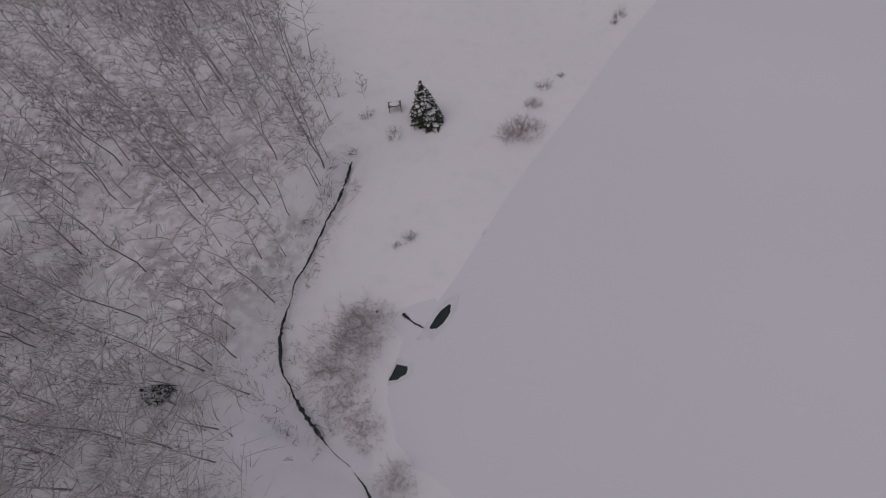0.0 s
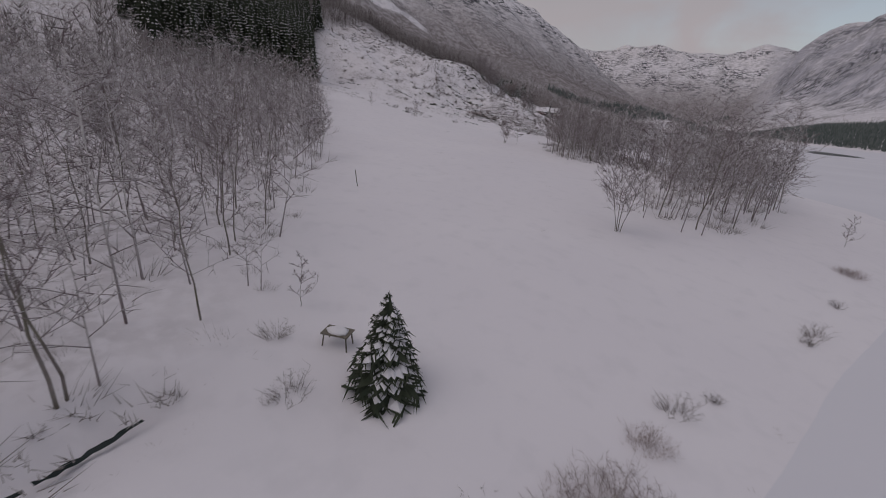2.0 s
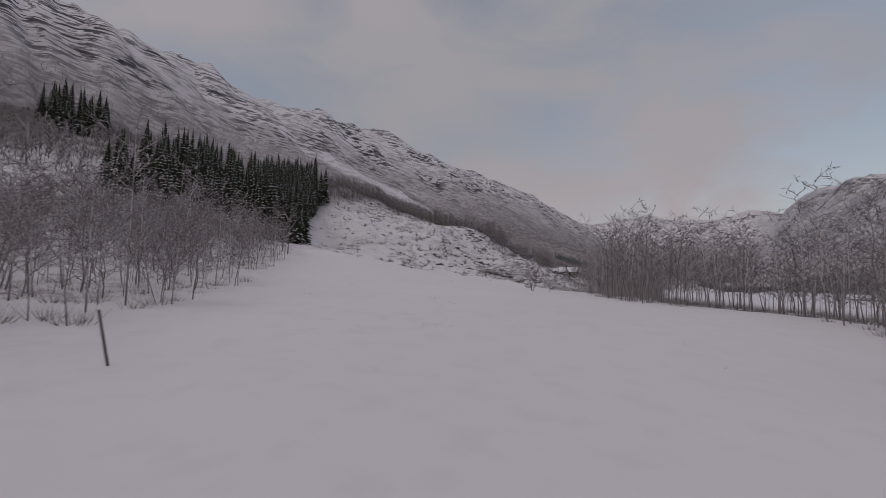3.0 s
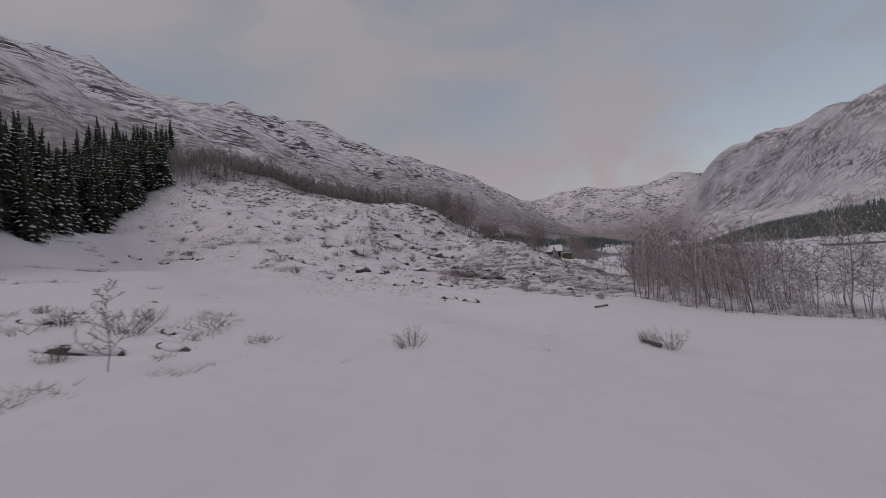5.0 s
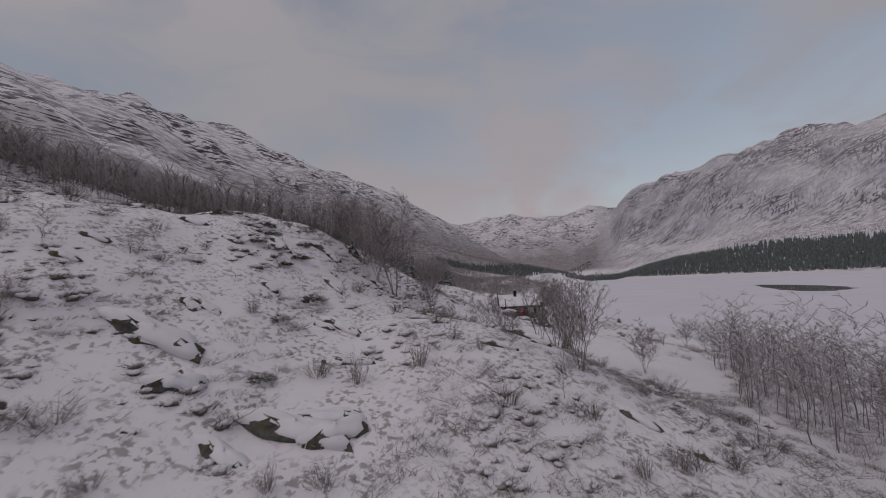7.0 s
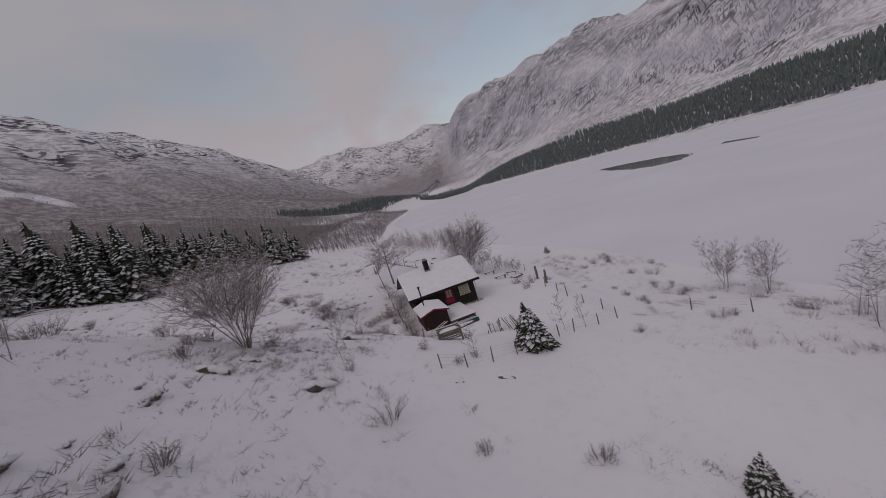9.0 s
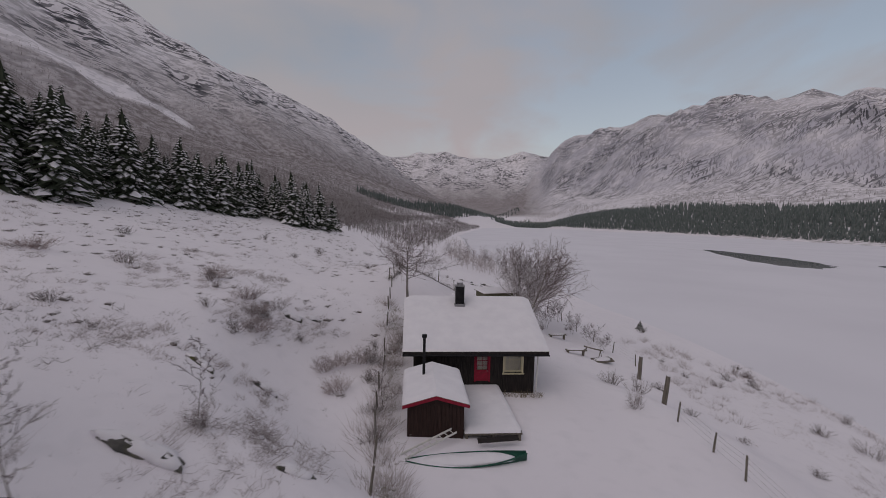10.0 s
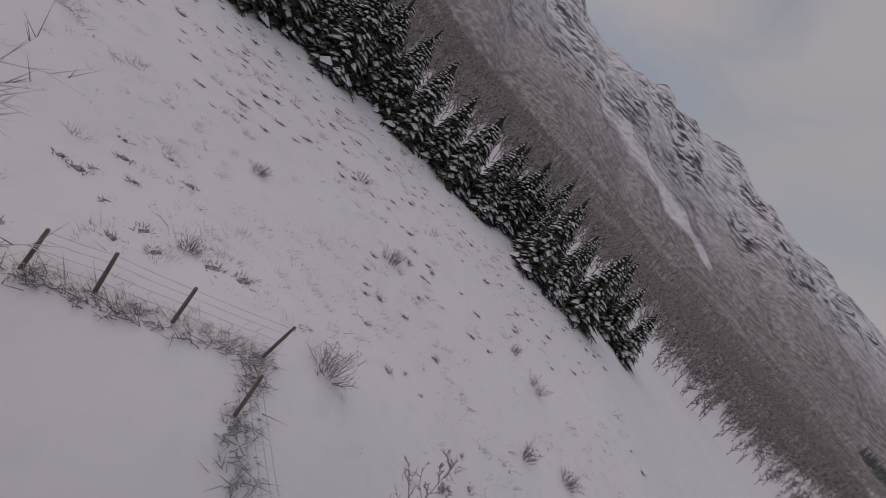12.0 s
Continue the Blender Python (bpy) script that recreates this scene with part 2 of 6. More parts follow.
BROWN_WALL = plank_material("brown_stained_boards", (.026, .014, .012), (.045, .024, .02))
GREEN_WALL = plank_material("weathered_green_boards", (.10, .10, .062), (.16, .15, .095))
OLD_WOOD = plank_material("weathered_grey_wood", (.12, .105, .085), (.20, .18, .15))
RED_PAINT = two_tone("crimson_paint", (.30, .012, .035), (.22, .010, .028), .2, .45, .05, .15, .003)
PALE_PAINT = two_tone("pale_yellow_paint", (.62, .56, .38), (.54, .49, .34), .3, .5, .05, .15, .003)
WHITE_PAINT = two_tone("white_paint", (.72, .71, .68), (.62, .61, .59), .3, .5, .05, .15, .003)
BLACK_METAL = two_tone("black_sheet_metal", (.014, .014, .016), (.03, .03, .032), .3, .42, .0, metal=.6)
GREY_METAL = two_tone("dull_zinc", (.36, .36, .37), (.26, .26, .27), .2, .5, .0, metal=.8)
GREEN_HULL = two_tone("dark_green_hull", (.012, .075, .05), (.02, .10, .07), .3, .4, .0)
CURTAIN = two_tone("cream_curtain", (.55, .49, .36), (.48, .43, .33), .12, .9, .04, .3, .01, (4, 4, .3))
glass = Mat("window_glass", (.9, .92, .95), .05)
glass.b.inputs["Transmission Weight"].default_value = 1.0
GLASS = glass.m
WIRE = two_tone("galvanised_wire", (.30, .29, .28), (.2, .19, .18), .4, .5, .0, metal=.6)
GRASS = twig_material("withered_grass", (.20, .15, .085), (.14, .12, .06), .3)

# ---- the lie of the land: height over the lake as a smooth function of place ----
def lattice(ix, iy, seed):
    n = (ix.astype(np.int64) * 374761393 + iy.astype(np.int64) * 668265263 + seed * 974634777) & 0x7FFFFFFF
    n = ((n ^ (n >> 13)) * 1274126177) & 0x7FFFFFFF
    return ((n ^ (n >> 16)) & 0xFFFF) / 32767.5 - 1.0


def wave(x, y, size, seed=0):
    """Smooth value noise, -1 to 1, with features of that size in metres."""
    x, y = np.asarray(x, float) / size, np.asarray(y, float) / size
    ix, iy = np.floor(x), np.floor(y)
    u, v = x - ix, y - iy
    u, v = u * u * (3 - 2 * u), v * v * (3 - 2 * v)
    a, b = lattice(ix, iy, seed), lattice(ix + 1, iy, seed)
    c, d = lattice(ix, iy + 1, seed), lattice(ix + 1, iy + 1, seed)
    return (a * (1 - u) + b * u) * (1 - v) + (c * (1 - u) + d * u) * v


def rough(x, y, size, octaves=4, seed=0):
    return sum(wave(x, y, size / 2**k, seed + k) / 2**k for k in range(octaves))


def smooth(a, lo, hi):
    s = np.clip((a - lo) / (hi - lo), 0, 1)
    return s * s * (3 - 2 * s)


WEST_Y = [-520, -400, -300, -270, -235, -222, -212, -208.6, -207.6, -206.4, -204.7, -202.5, -200, -197.2, -192.8, -187, -180, -170, -163, -150, -140, -129, -120, -100, -60, -20, 0, 40, 60, 150, 400, 800, 950]
WEST_X = [196, 176, 150, 140, 120, 106, 90, 80.5, 77.3, 76.6, 77.1, 77.7, 78.4, 79, 80, 81.6, 83.5, 86.3, 88.8, 93, 95, 93, 86, 62, 52, 42, 36, 28, 20, -15, -60, -70, 0]
EAST_Y = [-520, -400, -300, -200, 0, 300, 480, 750, 950]
EAST_X = [215, 200, 205, 235, 320, 380, 360, 240, 60]
SOUTH = ([0, 14, 50, 100, 130, 200, 520, 770, 1070, 1450, 3000], [0, 1.6, 3.4, 10.8, 24, 48, 150, 312, 544, 615, 645])
MIDDLE = ([0, 20, 34, 55, 63, 88, 120, 170, 500, 750, 1050, 1450, 3000], [0, 1.6, 3.5, 7.6, 10.4, 21, 34, 46, 146, 312, 544, 615, 645])
NORTH = ([0, 6, 28, 40, 60, 100, 150, 480, 730, 1030, 1450, 3000], [0, .9, 5.9, 8.6, 15, 26, 38, 142, 306, 536, 605, 640])


def height(x, y):
    x, y = np.broadcast_arrays(np.asarray(x, float), np.asarray(y, float))
    d = np.interp(y, WEST_Y, WEST_X) - x + 1.2 * wave(x, y, 14, 5)
    # west bank and hillside
    s = smooth(y, -114, -92)
    n = smooth(y, -60, -15)
    west = np.interp(d, *SOUTH) * (1 - s) + (np.interp(d, *MIDDLE) * (1 - n) + np.interp(d, *NORTH) * n) * s
    west = west * (1 - .75 * smooth(y, 2300, 3500))
    big = smooth(d, 150, 600)
    west = west + big * (34 * rough(x, y, 420, 5, 11) + 16 * rough(x * .5, y * 1.8, 110, 3, 12))
    west = west + smooth(d, 700, 1000) * (18 * np.exp(-((y - 430) / 150) ** 2) + 15 * np.exp(-((y - 800) / 280) ** 2))
    knoll = smooth(d, 46, 60) * (1 - smooth(d, 150, 260)) * smooth(y, -135, -110) * (1 - smooth(y, -20, 0))
    west = west + knoll * 1.1 * rough(x, y, 11, 3, 21)
    west = west + smooth(d, 1, 8) * (.16 * rough(x, y, 9, 3, 31) + .045 * wave(x, y, 1.3, 33))
    west = west + 5.0 * np.exp(-(((x + 13) / 17) ** 2 + ((y + 56) / 19) ** 2))
    west = west + 5.5 * np.exp(-(((x - 10) / 15) ** 2 + ((y + 62) / 15) ** 2))
    west = west + 5.6 * smooth(-x, -4, 18) * smooth(y, -90, -74) * (1 - smooth(y, -36, -14)) * (1 - smooth(-x, 62, 120))
    west = west + 3.0 * np.exp(-(((x + 8.5) / 6) ** 2 + ((y - 15) / 8) ** 2))
    yard = smooth(-np.hypot((x - 3) / 1.3, y + 6), -13, -7)
    west = west * (1 - yard) + (7.0 - .06 * (x - 3)) * yard
    # far side of the lake and its mountain
    e = x - np.interp(y, EAST_Y, EAST_X)
    foot = np.interp(y, [-600, -200, 300, 800, 1100, 1500, 2000, 2600], [800, 780, 700, 540, 390, 215, 50, -90])
    rim = np.interp(y, [-600, 300, 850, 1000, 1150, 1430, 1900, 2400, 2900], [135, 155, 190, 258, 325, 385, 450, 528, 540])
    f = x - foot + 60 * rough(x, y, 260, 3, 41)
    up = np.interp(f, [-450, -230, -110, 0, 90, 190, 330, 480, 900, 2600], [.0, .03, .10, .19, .33, .57, .86, .94, .86, .84]) * rim
    up = up + smooth(f, 40, 200) * (34 * rough(x, y, 210, 5, 43) + 18 * rough(x * 1.2, y, 75, 3, 44)) * smooth(y, 2950, 2500)
    up = up * (1 - smooth(y, 2500, 3100))
    east = np.where(e > 0, np.minimum(e * .20, 22 + e * .04), 0) + up * np.maximum(smooth(e, 0, 80), smooth(y, 950, 1150))
    # head of the valley
    end = 6 * smooth(y, 960, 1150) + 30 * smooth(y, 1200, 3000)
    peak = np.interp(x, [-2600, -1700, -1050, -620, -330, -150, 0, 250, 900, 2600], [560, 580, 640, 580, 565, 570, 590, 600, 640, 700])
    head = smooth(y, 3000, 4250) * (peak + 60 * rough(x, y, 520, 5, 51)) + end
    inlake = (d < 0) & (e < 0) & (y < 960)
    land = np.where(d >= 0, np.maximum(west, 0), np.where(e >= 0, np.maximum(east, 0), 0))
    land = np.maximum(land, np.where(y > 940, np.maximum(east * (e > -400), end), 0))
    land = np.maximum(land, head)
    return np.where(inlake, np.maximum(-.25, .10 * np.maximum(d, e)), land)


# ---- mesh helpers ----
class Shape:
    """Points and faces collected before they become one mesh."""

    def __init__(self):
        self.v, self.f = [], []

    def add(self, vs, fs):
        n = len(self.v)
        self.v += [tuple(p) for p in vs]
        self.f += [tuple(i + n for i in q) for q in fs]
        return self

    def tube(self, points, radii, sides=4):
        pts = [Vector(p) for p in points]
        vs, fs = [], []
        for k, p in enumerate(pts):
            way = (pts[min(k + 1, len(pts) - 1)] - pts[max(k - 1, 0)]).normalized()
            side = way.cross(Vector((.31, .17, .93)) if abs(way.z) < .9 else Vector((1, 0, 0))).normalized()
            other = way.cross(side)
            for i in range(sides):
                a = 2 * math.pi * i / sides
                vs.append(p + (side * math.cos(a) + other * math.sin(a)) * radii[k])
        for k in range(len(pts) - 1):
            for i in range(sides):
                j = (i + 1) % sides
                fs.append((k * sides + i, k * sides + j, (k + 1) * sides + j, (k + 1) * sides + i))
        fs.append(tuple(range(sides))[::-1])
        fs.append(tuple((len(pts) - 1) * sides + i for i in range(sides)))
        return self.add(vs, fs)

    def sliver(self, a, b, width):
        """A twig: a thin three-sided spike from a to b."""
        a, b = Vector(a), Vector(b)
        way = (b - a).normalized()
        side = way.cross(Vector((.3, .2, .93)) if abs(way.z) < .93 else Vector((1, 0, 0))).normalized() * width
        other = way.cross(side)
        return self.add([a + side, a - side * .5 + other * .87, a - side * .5 - other * .87, b], [(0, 1, 3), (1, 2, 3), (2, 0, 3)])

    def box(self, lo, hi, m=None):
        vs = [Vector((x, y, z)) for z in (lo[2], hi[2]) for y in (lo[1], hi[1]) for x in (lo[0], hi[0])]
        if m:
            vs = [m @ p for p in vs]
        return self.add(vs, [(0, 2, 3, 1), (4, 5, 7, 6), (0, 1, 5, 4), (2, 6, 7, 3), (0, 4, 6, 2), (1, 3, 7, 5)])

    def prism(self, outline, z0, z1):
        """An outline in the plane drawn upwards."""
        n = len(outline)
        vs = [(x, y, z0) for x, y in outline] + [(x, y, z1) for x, y in outline]
        return self.add(vs, [tuple(range(n))[::-1], tuple(range(n, 2 * n))] + [(i, (i + 1) % n, (i + 1) % n + n, i + n) for i in range(n)])

    def blob(self, middle, size, seed, rings=6, around=9, lump=.22, flat=0.0):
        """A lumpy rounded mass: a stone or a heap of snow."""
        rnd = random.Random(seed)
        ph = [rnd.uniform(0, 6.28) for _ in range(6)]
        vs, fs = [], []
        for i in range(rings + 1):
            la = math.pi * (i / rings - .5)
            for j in range(around):
                lo = 2 * math.pi * j / around
                r = 1 + lump * (math.sin(2 * lo + ph[0]) * math.cos(la) + .7 * math.sin(3 * lo + 2 * la + ph[1]) + .5 * math.sin(5 * lo - 3 * la + ph[2]) * math.cos(la))
                z = math.sin(la) * r
                z = max(z, -flat) if flat else z
                vs.append((middle[0] + size[0] * r * math.cos(la) * math.cos(lo), middle[1] + size[1] * r * math.cos(la) * math.sin(lo), middle[2] + size[2] * z))
        for i in range(rings):
            for j in range(around):
                k = (j + 1) % around
                fs.append((i * around + j, i * around + k, (i + 1) * around + k, (i + 1) * around + j))
        return self.add(vs, fs)

    def mesh(self, name, material, soft=False):
        me = bpy.data.meshes.new(name)
        me.from_pydata(self.v, [], self.f)
        me.materials.append(material)
        if soft:
            me.polygons.foreach_set("use_smooth", [True] * len(me.polygons))
        me.update()
        return me


def part(name, shape, material, parent, label="", soft=False):
    ob = new(name, shape.mesh(name, material, soft))
    ob.parent = parent
    return tagged(ob, label)


def thing(name, label, category, m=Matrix(), group="", kind=""):
    ob = new(name)
    ob.empty_display_size = .2
    ob.matrix_basis = m
    return tagged(ob, label, category, group, kind)


def lone(name, shape, material, label, category, kind="", soft=False, group=""):
    return tagged(new(name, shape.mesh(name, material, soft)), label, category, group, kind)


def sheet(name, xs, ys, zs, material, label, category):
    """One sheet over a grid of lines, with its heights."""
    n, m = len(xs), len(ys)
    gx, gy = np.meshgrid(xs, ys)
    co = np.stack([gx, gy, zs], -1).reshape(-1, 3).astype(np.float32)
    i = np.arange(n - 1)[None, :] + n * np.arange(m - 1)[:, None]
    quads = np.stack([i, i + 1, i + n + 1, i + n], -1).reshape(-1, 4)
    me = bpy.data.meshes.new(name)
    me.vertices.add(len(co))
    me.vertices.foreach_set("co", co.ravel())
    me.loops.add(quads.size)
    me.loops.foreach_set("vertex_index", quads.ravel().astype(np.int32))
    me.polygons.add(len(quads))
    me.polygons.foreach_set("loop_start", np.arange(0, quads.size, 4, dtype=np.int32))
    me.polygons.foreach_set("loop_total", np.full(len(quads), 4, dtype=np.int32))
    me.polygons.foreach_set("use_smooth", np.ones(len(quads), dtype=bool))
    me.materials.append(material)
    me.update(calc_edges=True)
    return tagged(new(name, me), label, category, kind="structure")


def lines(lo, hi, step, out_lo, out_hi, grow):
    """Grid lines: even between lo and hi, then wider and wider."""
    mid = list(np.arange(lo, hi, step))
    up, s = [hi], step
    while up[-1] < out_hi:
        s = min(s * grow, 30)
        up.append(up[-1] + s)
    down, s = [lo], step
    while down[-1] > out_lo:
        s = min(s * grow, 30)
        down.append(down[-1] - s)
    return np.array(down[:0:-1] + mid + up)


def ground_at(x, y):
    return float(height(x, y))


# ---- the large structure ----
BROOK = [(70.6, -194.9), (70.9, -196.8), (71.1, -198.9), (71.1, -200.6), (71.1, -202.3), (71.3, -203.8), (71.6, -205), (72.5, -206.2), (73.4, -207.1), (74.6, -207.7), (75.8, -208.3), (77.4, -209.1), (79.4, -210.2)]
RILL = [(74.3, -202.45), (74.8, -202.5), (75.2, -202.75), (75.7, -202.65), (76.3, -202.5), (76.9, -202.7), (77.4, -202.8)]


def near_line(gx, gy, line):
    best = np.full(gx.shape, 1e9)
    for (ax, ay), (bx, by) in zip(line, line[1:]):
        ux, uy = bx - ax, by - ay
        t = np.clip(((gx - ax) * ux + (gy - ay) * uy) / (ux * ux + uy * uy), 0, 1)
        best = np.minimum(best, np.hypot(gx - ax - t * ux, gy - ay - t * uy))
    return best


xs, ys = lines(-48, 102, .8, -1900, 1900, 1.12), lines(-222, 48, .8, -560, 4650, 1.1)
gx, gy = np.meshgrid(xs, ys)
zs = height(gx, gy)
cut = near_line(gx + .5 * wave(gx, gy, 2.3, 71), gy, BROOK)
zs = zs - .55 * np.exp(-(cut / .8) ** 2) + .16 * np.exp(-((cut - 1.8) / .9) ** 2)
cut = near_line(gx + .4 * wave(gx, gy, 1.7, 72), gy, RILL)
zs = zs - .22 * np.exp(-(cut / .7) ** 2) * (zs > 0)
sheet("ground", xs, ys, zs, SNOWFIELD, "deep snow over fields, hillsides and mountains", "ground")

lx, ly = np.arange(-90, 400, 10.0), np.arange(-540, 965, 12.0)
sheet("lake_ice", lx, ly, np.zeros((len(ly), len(lx))), ICE, "frozen lake under windblown grey snow", "lake")


def pool(points, z, grow, seed):
    rnd = random.Random(seed)
    cx, cy = sum(p[0] for p in points) / len(points), sum(p[1] for p in points) / len(points)
    out = []
    for (ax, ay), (bx, by) in zip(points, points[1:] + points[:1]):
        for t in (0, .25, .5, .75):
            x, y = ax + (bx - ax) * t, ay + (by - ay) * t
            k = grow * rnd.uniform(.93, 1.07)
            out.append((cx + (x - cx) * k, cy + (y - cy) * k))
    return Shape().prism(out, z - .1, z)


def oval(x, y, a, b, turn, n=9):
    c, s = math.cos(turn), math.sin(turn)
    return [(x + a * math.cos(w) * c - b * math.sin(w) * s, y + a * math.cos(w) * s + b * math.sin(w) * c) for w in [6.283 * i / n for i in range(n)]]


def open_water(name, points, halo, seed):
    if halo:
        lone("slush_ring", pool(points, .006, halo, seed + 1), SLUSH, "wet grey slush round open water in the ice", "slush", "structure")
    lone(name, pool(points, .012, 1, seed), WATER, "dark open water in the lake ice", "water", "structure")


open_water("water_hole", [(77.62, -202.78), (77.95, -202.72), (78.2, -202.3), (78.3, -201.8), (78.2, -201.45), (77.95, -201.7), (77.75, -202.2)], 1.9, 1)
open_water("water_hole", [(76.75, -205.35), (77.1, -205.2), (77.38, -204.85), (77.3, -204.6), (76.85, -204.62), (76.8, -205.0)], 1.7, 3)
open_water("water_hole", oval(78.3, -197.3, .09, .06, .3), 6, 5)
lone("water_hole", pool([(129, 284), (136, 272), (142, 250), (146, 228), (146, 205), (142, 184), (134, 170), (124, 167), (116, 176), (114, 194), (118, 222), (119, 240), (124, 258), (125, 272)], .012, 1, 7), WATER, "long dark lead of open water far out", "water", "structure")
lone("water_hole", pool([(164, 164), (168, 166), (170, 196), (163, 190)], .012, 1, 8), WATER, "narrow dark lead of open water far out", "water", "structure")
lone("water_crack", pool([(105, 312), (107, 314), (127, 272), (123, 266)], .012, 1, 9), SLUSH, "thin refrozen crack in the lake ice", "crack", "structure")


def channel(name, line, z_of, wide, seed, label):
    rnd = random.Random(seed)
    pts = [Vector((*p, 0)) for p in line]
    fine = [pts[i].lerp(pts[i + 1], t / 14) for i in range(len(pts) - 1) for t in range(14)] + [pts[-1]]
    vs, fs = [], []
    for k, p in enumerate(fine):
        way = (fine[min(k + 1, len(fine) - 1)] - fine[max(k - 1, 0)]).normalized()
        side = Vector((-way.y, way.x, 0))
        swell = wide * max(.12, .55 + .9 * float(wave(p.x, p.y, 1.9, 77)))
        sway = side * (.10 * float(wave(p.x, p.y, .9, 76)) + rnd.uniform(-.02, .02))
        up = Vector((0, 0, z_of(p.x, p.y)))
        vs += [p + sway - side * swell * rnd.uniform(.2, 1.6) + up, p + sway + side * swell * rnd.uniform(.2, 1.6) + up]
        if k and wave(p.x, p.y, .8, 78) + .5 * wave(p.x, p.y, 2.7, 79) < (.58 if p.y > -203 else 1.2):
            fs.append((2 * k - 2, 2 * k - 1, 2 * k + 1, 2 * k))
    return lone(name, Shape().add(vs, fs), WATER, label, "brook", "structure")


channel("brook_water", BROOK, lambda x, y: ground_at(x, y) - .20, .10, 3, "narrow dark brook between snow banks")
channel("rill_water", RILL, lambda x, y: max(ground_at(x, y) - .06, .02), .07, 5, "thin dark rill cut into the snow")

# ---- trees ----
def birch_shapes(seed, tall, stems=1, spread=.34, boughs=26, fine=10, thick=.0064, lean=.06, first=.22, subs=4, wide=1.0, rise=(.45, .95)):
    """Trunk and crown of a bare tree that stands at the origin."""
    rnd = random.Random(seed)
    trunk, crown = Shape(), Shape()
    per = max(5, boughs // (1 if stems == 1 else max(2, stems // 2)))
    for st in range(stems):
        a = 6.283 * (st + rnd.uniform(-.3, .3)) / stems
        out = rnd.uniform(.5, 1.25) * spread * (stems > 1) + lean
        h = tall * rnd.uniform(.76, 1)
        foot = Vector((math.cos(a) * .12, math.sin(a) * .12, -.15)) if stems > 1 else Vector((0, 0, -.15))
        spine, bend = [], Vector((0, 0, 0))
        for k in range(8):
            t = k / 7
            bend += Vector((rnd.gauss(0, .016 * h), rnd.gauss(0, .016 * h), 0)) * (k > 0)
            spine.append(foot + bend + Vector((math.cos(a) * out * h * t**1.25, math.sin(a) * out * h * t**1.25, h * t)))
        r = thick * h * (1 if stems == 1 else .75)
        trunk.tube(spine, [r * (1 - .88 * k / 7) for k in range(8)], 5)
        for b in range(per):
            t = first + (.98 - first) * ((b + rnd.random()) / per) ** .9
            k = min(int(t * 7), 6)
            at = spine[k].lerp(spine[k + 1], t * 7 - k)
            w = b * 2.4 + rnd.uniform(-.6, .6)
            size = tall * spread * (1.35 - .95 * t) * rnd.uniform(.6, 1.15)
            el = rnd.uniform(*rise)
            flat = Vector((math.cos(w), math.sin(w), 0))
            way = flat * math.cos(el) + Vector((0, 0, math.sin(el)))
            mid = at + way * size * .5 + Vector((rnd.gauss(0, .05), rnd.gauss(0, .05), 0)) * size
            end = mid + (way + Vector((rnd.gauss(0, .2), rnd.gauss(0, .2), rnd.uniform(-.1, .4)))).normalized() * size * .55
            br = max(r * .34 * (1.1 - .75 * t), .012)
            crown.tube([at, mid, end], [br, br * .62, .008], 3)
            for i in range(fine):
                s = .2 + .8 * (i + rnd.random()) / fine
                p = at.lerp(mid, s * 2) if s < .5 else mid.lerp(end, s * 2 - 1)
                v = (Vector((rnd.gauss(0, 1), rnd.gauss(0, 1), rnd.gauss(.35, .6))).normalized() + way * .7).normalized()
                q = p + v * size * rnd.uniform(.22, .46) * (1.15 - .4 * s)
                crown.sliver(p, q, .0125 * wide)
                for _ in range(subs):
                    o = p.lerp(q, rnd.uniform(.25, .95))
                    u = (v + Vector((rnd.gauss(0, .75), rnd.gauss(0, .75), rnd.gauss(.0, .5)))).normalized()
                    crown.sliver(o, o + u * size * rnd.uniform(.12, .26), .009 * wide)
    return trunk, crown


def birch(name, seed, label, category="tree", twig=None, **how):
    trunk, crown = birch_shapes(seed, **how)
    ob = thing(name, label, category)
    part("trunk", trunk, BARK, ob, soft=True)
    part("crown", crown, twig or TWIG, ob)
    return ob


